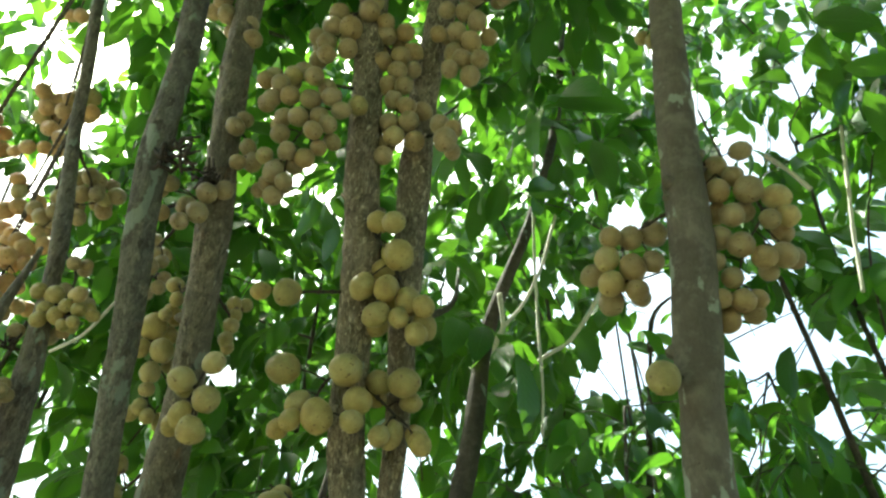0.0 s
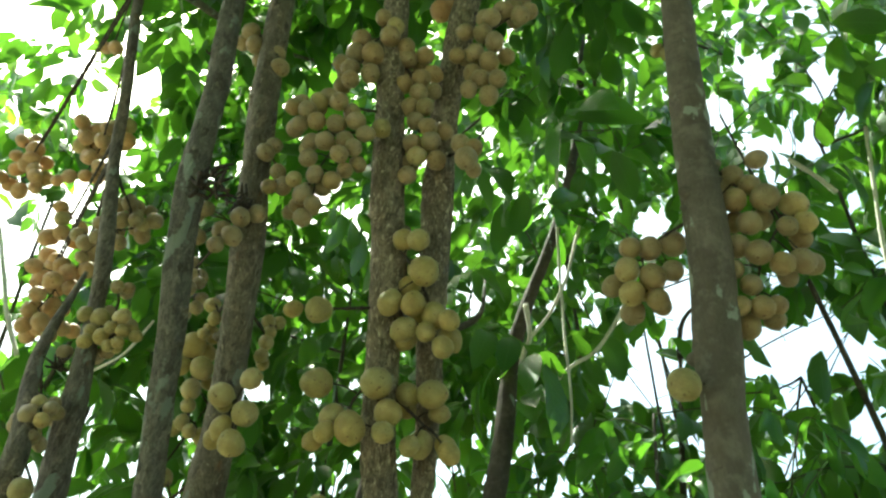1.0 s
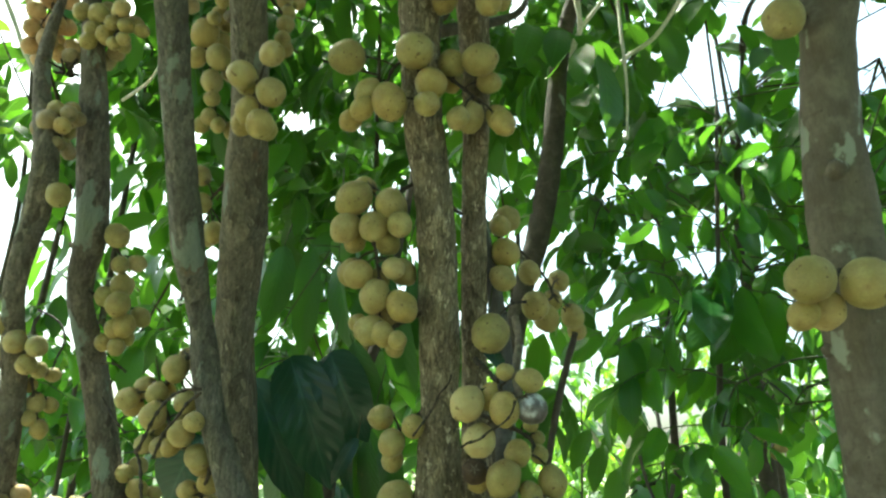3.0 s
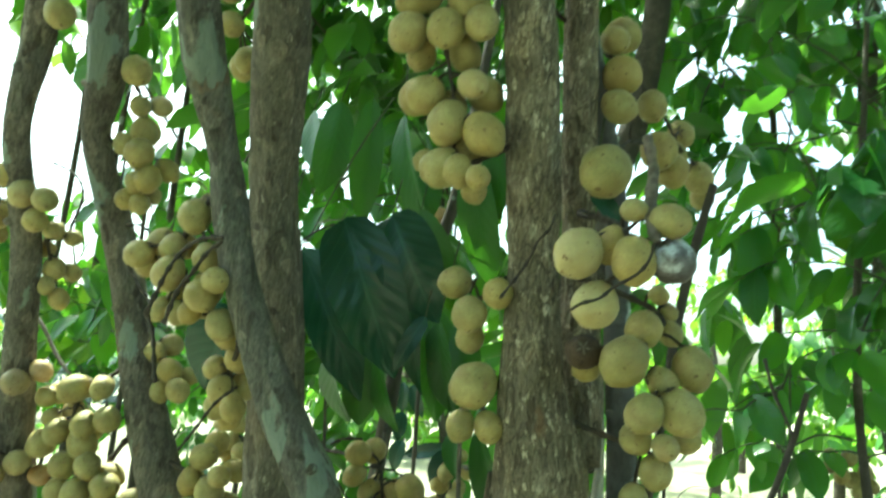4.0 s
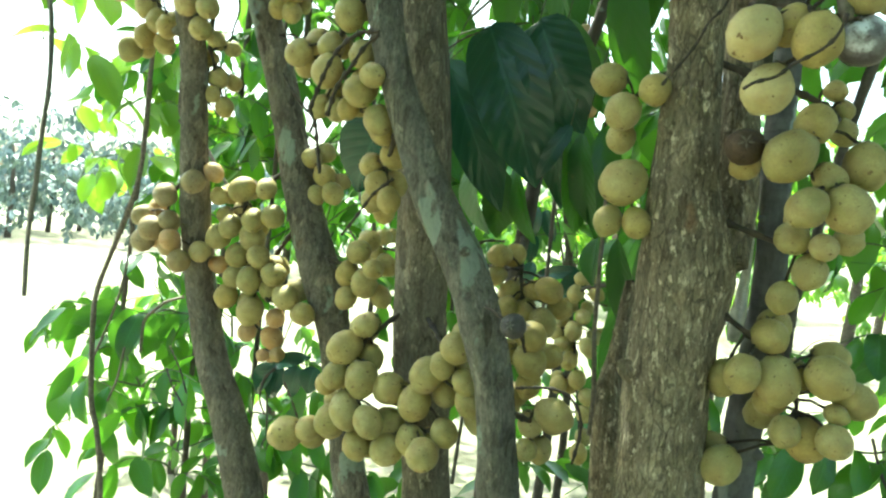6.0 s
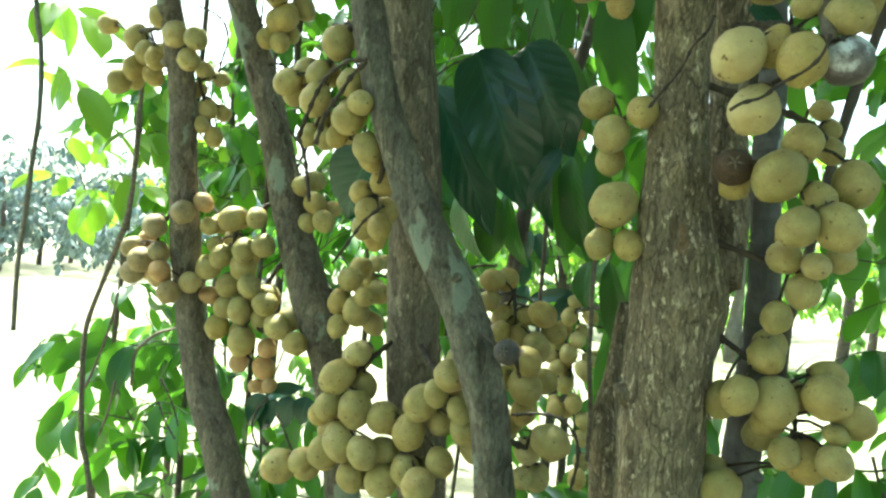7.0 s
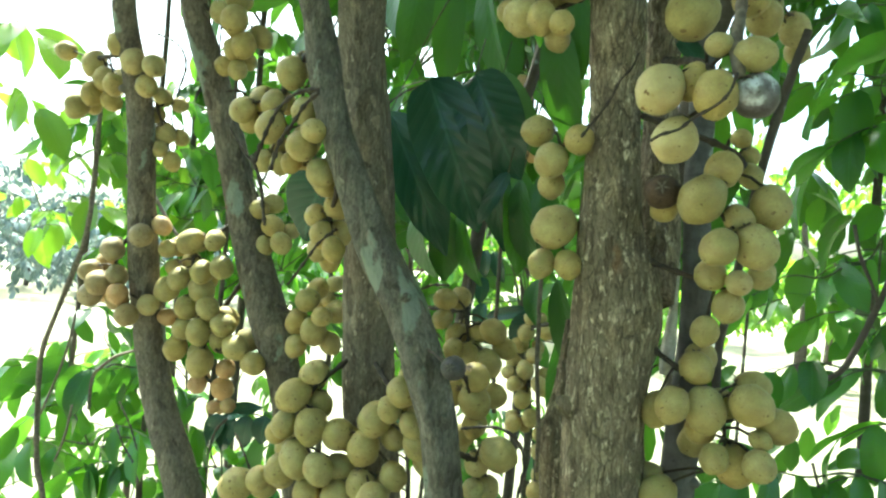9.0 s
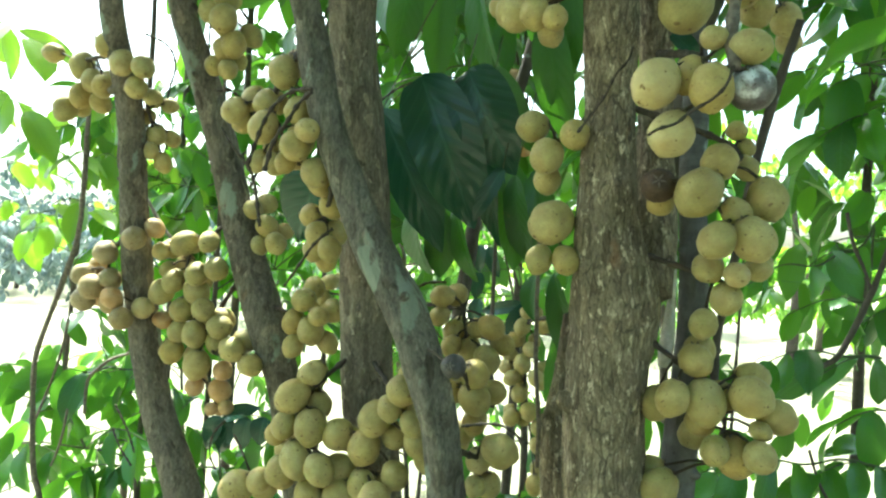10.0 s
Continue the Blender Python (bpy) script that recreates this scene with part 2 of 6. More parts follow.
# orange glow of sunlit fruit, put into the skin colour
FRUIT_SUN_AMBER = fruit_material("fruit_skin_sun_amber", (0.56, 0.385, 0.21), (0.47, 0.29, 0.14), (0.42, 0.29, 0.17), (0.14, 0.06, 0.02), (0.30, 0.16, 0.07))
# browner skin copy: shade on the upper bunches put into colour
FRUIT_SHADE_BROWN = fruit_material("fruit_skin_shade_brown", (0.385, 0.308, 0.178), (0.305, 0.232, 0.122), (0.28, 0.225, 0.142), (0.10, 0.05, 0.02), (0.20, 0.12, 0.055))
FRUIT_ROT = fruit_material("fruit_skin_rotten", (0.07, 0.045, 0.03), (0.045, 0.03, 0.022), (0.11, 0.08, 0.06), (0.02, 0.015, 0.01), (0.03, 0.02, 0.015), 0.7)
FRUIT_BLACK = fruit_material("fruit_skin_black", (0.060, 0.056, 0.060), (0.040, 0.036, 0.040), (0.10, 0.095, 0.10), (0.015, 0.012, 0.012), (0.03, 0.025, 0.025), 0.6)
FRUIT_MOULD = mould_material()
TWIG = twig_material("twig_dark", (0.020, 0.014, 0.009), (0.060, 0.042, 0.029))
TWIG_GREEN = twig_material("twig_green", (0.035, 0.050, 0.018), (0.075, 0.095, 0.034))
# near-white so that sunlight on the wood is held in its colour
TWIG_SUNLIT = twig_material("twig_sunlit", (0.52, 0.48, 0.40), (0.80, 0.76, 0.67))
TWIG_BROWN = twig_material("twig_brown", (0.085, 0.066, 0.050), (0.19, 0.155, 0.122))
TWIG_GREY = twig_material("twig_grey", (0.09, 0.08, 0.07), (0.19, 0.17, 0.15))
LEAF_CROWN = leaf_material("leaf_crown", (0.024, 0.076, 0.018), (0.062, 0.150, 0.033), (0.22, 0.50, 0.035), 0.50, 0.34, True, 0.08)
LEAF_NEAR = leaf_material("leaf_near", (0.013, 0.044, 0.030), (0.028, 0.074, 0.044), (0.05, 0.15, 0.03), 0.10, 0.22, True, 0.13)
# darker leaf copy, with shade put into its colours
LEAF_SHADE = leaf_material("leaf_shade", (0.020, 0.066, 0.017), (0.036, 0.098, 0.022), (0.13, 0.34, 0.02), 0.36, 0.36, True)
LEAF_MID = leaf_material("leaf_mid", (0.014, 0.054, 0.018), (0.062, 0.160, 0.036), (0.24, 0.58, 0.04), 0.56, 0.27, True)
# haze and glare over the far trees, put into pale leaf colours
LEAF_HAZED = leaf_material("leaf_hazed", (0.06, 0.09, 0.085), (0.26, 0.32, 0.32), (0.22, 0.34, 0.26), 0.15, 0.3)
# brighter leaf copy, with sunlight put into its colour and glow
LEAF_SUNLIT = leaf_material("leaf_sunlit", (0.06, 0.14, 0.025), (0.10, 0.20, 0.04), (0.40, 0.72, 0.05), 0.58, 0.4, True)
GROUND = ground_material()


# ---- mesh helpers ----
def mesh_from(name, verts, faces, material, uvs=None, smooth=True):
    me = bpy.data.meshes.new(name)
    me.from_pydata([tuple(map(float, v)) for v in verts], [], faces)
    me.materials.append(material)
    if smooth:
        me.polygons.foreach_set("use_smooth", [True] * len(me.polygons))
    if uvs is not None:
        layer = me.uv_layers.new(name="UVMap")
        loops = np.empty(len(me.loops), dtype=np.int32)
        me.loops.foreach_get("vertex_index", loops)
        layer.data.foreach_set("uv", np.asarray(uvs, dtype=np.float32)[loops].ravel())
    me.update()
    return me


def child(ob, parent, label=""):
    ob.parent = parent
    if label:
        ob["label"] = label
    return ob


def spline(points, step):
    """Smooth points and radii along a chain of (x, y, z, r)."""
    p = np.array(points, dtype=float)
    p = np.vstack([2 * p[0] - p[1], p, 2 * p[-1] - p[-2]])
    rows = []
    for i in range(1, len(p) - 2):
        n = max(2, int(np.linalg.norm(p[i + 1, :3] - p[i, :3]) / step))
        for t in np.arange(n) / n:
            a, b, c, d = p[i - 1], p[i], p[i + 1], p[i + 2]
            rows.append(0.5 * (2 * b + (c - a) * t + (2 * a - 5 * b + 4 * c - d) * t * t + (3 * b - a - 3 * c + d) * t ** 3))
    rows.append(p[-2])
    rows = np.array(rows)
    for _ in range(4):
        rows[1:-1] = 0.25 * rows[:-2] + 0.5 * rows[1:-1] + 0.25 * rows[2:]
    rows[:, 3] = np.maximum(rows[:, 3], 0.0006)
    return rows


def tube_arrays(rows, sides, rough=0.0, seed=0, close=True, knots=0.0):
    """Rings round a chain, with an uneven outline where rough is given and swollen nodes where knots is."""
    centre, rad = rows[:, :3], rows[:, 3]
    if knots:
        rad = rad * (0.9 + knots * (np.sin(np.arange(len(rad)) * 1.25 + seed) > 0.55))
    tangent = np.gradient(centre, axis=0)
    tangent /= np.linalg.norm(tangent, axis=1)[:, None] + 1e-12
    side = np.cross(tangent[0], (0.3, 1, 0.2))
    verts = []
    for i, (c, t, r) in enumerate(zip(centre, tangent, rad)):
        side = side - t * (side @ t)
        side /= np.linalg.norm(side) + 1e-12
        other = np.cross(t, side)
        for k in range(sides):
            a = 2 * math.pi * k / sides
            q = r
            if rough:
                dx, dy = math.cos(a), math.sin(a)
                q *= 1 + rough * noise.noise(Vector((dx * 1.3 + seed * 7.1, dy * 1.3, c[2] * 6)))
                q *= 1 + 0.5 * rough * noise.noise(Vector((dx * 5 + seed, dy * 5, c[2] * 22)))
                q *= 1 + 0.3 * rough * noise.noise(Vector((dx * 13, dy * 13 + seed, c[2] * 40)))
            verts.append(c + q * (math.cos(a) * side + math.sin(a) * other))
    faces = []
    for i in range(len(centre) - 1):
        for k in range(sides):
            a, b = i * sides + k, i * sides + (k + 1) % sides
            faces.append((a, b, b + sides, a + sides))
    if close:
        faces += [tuple(range(sides))[::-1], tuple(range((len(centre) - 1) * sides, len(centre) * sides))]
    return verts, faces


def tube(name, points, material, sides=10, step=0.02, rough=0.0, seed=0, knots=0.0):
    v, f = tube_arrays(spline(points, step), sides, rough, seed, knots=knots)
    return new(name, mesh_from(name, v, f, material))


def joined(pieces):
    """One list of vertices and faces out of several."""
    verts, faces = [], []
    for v, f in pieces:
        base = len(verts)
        verts.extend(v)
        faces.extend([tuple(i + base for i in q) for q in f])
    return verts, faces


# ---- leaves ----
def blade(length, width, along, across, droop, fold, curl=0.0, full=0.62):
    """A pointed elliptical leaf blade from the origin along +x, its face up: vertices, faces, uv."""
    verts, uvs, faces = [], [], []
    peak = max((q / 40) ** full * (1 - q / 40) ** 0.6 for q in range(1, 40))
    for i in range(along + 1):
        s = 0.5 - 0.5 * math.cos(math.pi * (0.08 + 0.92 * i / along)) if 0 < i < along else i / along
        w = width * 0.5 * (max(s, 0.001) ** full) * ((1 - s) ** 0.6) / peak
        if s > 0.8:
            w *= 1 - 0.45 * ((s - 0.8) / 0.2) ** 0.7
        w = max(w, width * 0.012)
        bend = droop * s
        x = length * (math.sin(bend) / droop if abs(droop) > 1e-3 else s)
        z = -length * ((1 - math.cos(bend)) / droop if abs(droop) > 1e-3 else 0)
        for j in range(across + 1):
            u = j / across * 2 - 1
            verts.append((x, u * w, z + abs(u) * w * fold + curl * width * math.sin(9 * s + 2 * u) * abs(u)))
            uvs.append((j / across, s))
    for i in range(along):
        for j in range(across):
            a = i * (across + 1) + j
            faces.append((a, a + 1, a + across + 2, a + across + 1))
    return np.array(verts), faces, uvs


def spray_arrays(rng, leaflets, size, along=5, across=2):
    """A compound leaf: stalk and hanging leaflets, from the origin along +x."""
    reach = size * (0.42 * leaflets / 2 + 0.4)
    verts, faces, uvs = [], [], []
    stalk = np.array([(reach * s, 0, 0.10 * reach * math.sin(2.6 * s) - 0.25 * reach * s * s, 0.0022 * (1.15 - s)) for s in np.linspace(0, 1, 6)])
    tv, tf = tube_arrays(stalk, 3, close=False)
    verts.extend(tv)
    faces.extend(tf)
    uvs.extend([(0.5, 0.0)] * len(tv))
    pieces, first = [(0, len(verts), 0, len(faces))], len(faces)
    for i in range(leaflets):
        s = 0.28 + 0.72 * i / max(1, leaflets - 1)
        base = np.array([np.interp(s, np.linspace(0, 1, 6), stalk[:, k]) for k in range(3)])
        last = i == leaflets - 1
        yaw = rng.uniform(-0.2, 0.2) if last else (1 if i % 2 else -1) * rng.uniform(0.6, 1.15)
        pitch = rng.uniform(0.25, 1.15)
        l = size * rng.uniform(0.78, 1.12) * (0.85 + 0.3 * s)
        bv, bf, bu = blade(l, l * rng.uniform(0.36, 0.47), along, across, rng.uniform(0.3, 0.9), rng.uniform(0.12, 0.42), 0.03)
        uvs.extend(bu)
        m = (Matrix.Rotation(yaw, 3, "Z") @ Matrix.Rotation(pitch, 3, "Y") @ Matrix.Rotation(rng.uniform(-0.5, 0.5), 3, "X"))
        m = np.array(m)
        k = len(verts)
        verts.extend(list(bv @ m.T + base))
        faces.extend([tuple(q + k for q in f) for f in bf])
        pieces.append((k, len(verts), first, len(faces)))
        first = len(faces)
    return np.array(verts), faces, np.array(uvs), pieces


TEMPLATE_RNG = random.Random(5)
SPRAYS = [spray_arrays(TEMPLATE_RNG, n, 0.150, 5, 2) for n in (5, 6, 7, 6, 5, 7, 8, 6)]


def crown_mesh(name, places, rng, material, scale=(1.0, 1.5)):
    """Many compound leaves, one at each place, as one mesh."""
    all_v, all_f, all_u, base = [], [], [], 0
    for p in places:
        v, f, u, pieces = SPRAYS[rng.randrange(len(SPRAYS))]
        m = Matrix.Rotation(rng.uniform(0, 6.283), 3, "Z") @ Matrix.Rotation(rng.uniform(-0.5, 0.7), 3, "Y") @ Matrix.Rotation(rng.uniform(-0.5, 0.5), 3, "X")
        placed = v @ np.array(m).T * rng.uniform(*scale) + np.array(p)
        for a, b, fa, fb in pieces:
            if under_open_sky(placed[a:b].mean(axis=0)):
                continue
            all_v.append(placed[a:b])
            all_u.append(u[a:b])
            all_f.extend([tuple(i - a + base for i in q) for q in f[fa:fb]])
            base += b - a
    return mesh_from(name, np.vstack(all_v), all_f, material, np.vstack(all_u))


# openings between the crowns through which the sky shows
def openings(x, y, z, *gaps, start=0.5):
    """Leaf-free cones from a place on the walk, or sunward from a branch: azimuth from +y towards +x, elevation and
    half width in degrees.
    """
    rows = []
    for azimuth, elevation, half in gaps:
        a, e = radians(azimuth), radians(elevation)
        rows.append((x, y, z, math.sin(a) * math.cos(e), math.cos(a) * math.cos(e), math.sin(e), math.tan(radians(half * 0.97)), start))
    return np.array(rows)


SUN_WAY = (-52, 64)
# the breaks in the canopy, high, middle and low, then shafts added for sun
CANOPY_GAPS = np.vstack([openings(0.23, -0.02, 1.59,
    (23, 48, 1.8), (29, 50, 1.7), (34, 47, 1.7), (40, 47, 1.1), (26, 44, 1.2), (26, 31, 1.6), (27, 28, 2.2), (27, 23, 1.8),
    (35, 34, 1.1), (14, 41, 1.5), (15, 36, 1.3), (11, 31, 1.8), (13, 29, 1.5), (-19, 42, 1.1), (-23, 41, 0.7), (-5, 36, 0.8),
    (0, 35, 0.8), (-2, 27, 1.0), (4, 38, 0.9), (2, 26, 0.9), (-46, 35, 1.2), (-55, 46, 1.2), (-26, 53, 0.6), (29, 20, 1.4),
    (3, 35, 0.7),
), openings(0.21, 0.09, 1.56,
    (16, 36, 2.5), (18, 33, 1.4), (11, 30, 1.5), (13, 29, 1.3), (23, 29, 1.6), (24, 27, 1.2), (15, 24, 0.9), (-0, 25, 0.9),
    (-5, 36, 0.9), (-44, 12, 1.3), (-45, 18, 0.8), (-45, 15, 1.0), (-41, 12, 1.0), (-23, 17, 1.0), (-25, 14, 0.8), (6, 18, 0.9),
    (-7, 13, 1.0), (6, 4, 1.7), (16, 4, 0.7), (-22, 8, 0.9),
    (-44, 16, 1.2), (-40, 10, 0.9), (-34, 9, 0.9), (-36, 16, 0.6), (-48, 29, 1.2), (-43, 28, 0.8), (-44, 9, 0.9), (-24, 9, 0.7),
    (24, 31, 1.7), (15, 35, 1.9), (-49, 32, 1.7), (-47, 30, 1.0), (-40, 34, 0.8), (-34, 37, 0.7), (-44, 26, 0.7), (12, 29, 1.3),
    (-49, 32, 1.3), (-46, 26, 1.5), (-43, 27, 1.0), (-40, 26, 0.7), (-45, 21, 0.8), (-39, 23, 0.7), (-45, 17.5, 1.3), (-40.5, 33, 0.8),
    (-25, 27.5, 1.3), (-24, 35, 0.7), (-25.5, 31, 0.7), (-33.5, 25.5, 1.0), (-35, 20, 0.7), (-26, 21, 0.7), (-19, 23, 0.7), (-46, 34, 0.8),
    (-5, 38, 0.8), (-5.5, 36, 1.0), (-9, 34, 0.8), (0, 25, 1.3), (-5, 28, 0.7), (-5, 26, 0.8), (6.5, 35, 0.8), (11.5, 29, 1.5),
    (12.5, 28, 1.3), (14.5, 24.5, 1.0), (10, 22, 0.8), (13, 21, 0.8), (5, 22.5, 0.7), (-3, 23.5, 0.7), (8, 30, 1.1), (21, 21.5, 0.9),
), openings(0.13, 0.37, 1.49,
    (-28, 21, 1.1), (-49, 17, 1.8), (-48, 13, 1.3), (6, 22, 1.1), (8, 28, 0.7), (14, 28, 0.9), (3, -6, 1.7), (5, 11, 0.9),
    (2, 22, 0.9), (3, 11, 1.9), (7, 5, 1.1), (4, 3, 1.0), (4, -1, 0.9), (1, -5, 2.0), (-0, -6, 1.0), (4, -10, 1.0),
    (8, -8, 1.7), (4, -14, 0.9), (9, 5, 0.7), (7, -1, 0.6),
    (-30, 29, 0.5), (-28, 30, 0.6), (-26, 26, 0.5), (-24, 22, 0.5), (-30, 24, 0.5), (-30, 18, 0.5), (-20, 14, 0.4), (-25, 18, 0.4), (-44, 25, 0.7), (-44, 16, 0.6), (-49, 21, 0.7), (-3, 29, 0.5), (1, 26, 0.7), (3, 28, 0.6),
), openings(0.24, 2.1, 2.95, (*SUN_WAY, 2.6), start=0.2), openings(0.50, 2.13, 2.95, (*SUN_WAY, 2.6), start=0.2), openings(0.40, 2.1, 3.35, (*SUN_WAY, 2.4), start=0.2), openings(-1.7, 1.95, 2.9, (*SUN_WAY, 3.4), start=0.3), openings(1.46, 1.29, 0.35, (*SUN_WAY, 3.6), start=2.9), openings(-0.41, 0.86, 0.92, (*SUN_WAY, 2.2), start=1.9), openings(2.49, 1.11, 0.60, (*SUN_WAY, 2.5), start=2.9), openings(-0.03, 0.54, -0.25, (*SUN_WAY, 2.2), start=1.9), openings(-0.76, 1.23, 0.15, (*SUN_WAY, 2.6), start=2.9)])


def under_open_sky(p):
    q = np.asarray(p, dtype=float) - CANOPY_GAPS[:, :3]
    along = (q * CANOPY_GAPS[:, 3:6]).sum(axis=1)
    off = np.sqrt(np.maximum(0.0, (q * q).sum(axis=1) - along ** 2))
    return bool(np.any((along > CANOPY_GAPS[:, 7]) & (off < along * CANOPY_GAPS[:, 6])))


def clear_of_walk(p):
    """Whether a place is free of the space between the walk and the fruit-bearing stems."""
    x, y, z = p
    if y < 1.45 and -1.15 < x < 1.05 and z < 3.9:
        return False
    return True


def crown_places(rng, centre, radii, count, hollow=0.35, clump=7, spread=0.17):
    """Places of leaves in a crown, gathered on branch ends with gaps between them."""
    places = []
    while len(places) < count * 0.72:
        d = Vector((rng.gauss(0, 1), rng.gauss(0, 1), rng.gauss(0, 1))).normalized()
        r = hollow + (1 - hollow) * rng.random() ** 0.6
        middle = [c + e * q * r for c, e, q in zip(centre, d, radii)]
        for _ in range(clump):
            p = tuple(m + rng.gauss(0, spread) for m in middle)
            if p[2] > 0.4 and clear_of_walk(p):
                places.append(p)
    return places


# ---- ground ----
def build_ground():
    rings, spokes = 44, 96
    verts, faces = [(0, 2, 0)], []
    for i in range(rings):
        r = 0.6 * (1.24 ** i)
        for k in range(spokes):
            a = 2 * math.pi * k / spokes
            x, y = r * math.cos(a), 2 + r * math.sin(a)
            z = 0.05 * noise.noise(Vector((x * 0.6, y * 0.6, 0))) + min(r, 60) * 0.004 * noise.noise(Vector((x * 0.05, y * 0.05, 3)))
            verts.append((x, y, z))
    for k in range(spokes):
        faces.append((0, 1 + k, 1 + (k + 1) % spokes))
    for i in range(rings - 1):
        for k in range(spokes):
            a, b = 1 + i * spokes + k, 1 + i * spokes + (k + 1) % spokes
            faces.append((a, a + spokes, b + spokes, b))
    return tagged(new("ground", mesh_from("ground", verts, faces, GROUND)), "dry sunlit ground with thin grass and leaf litter", "ground", kind="structure")


build_ground()

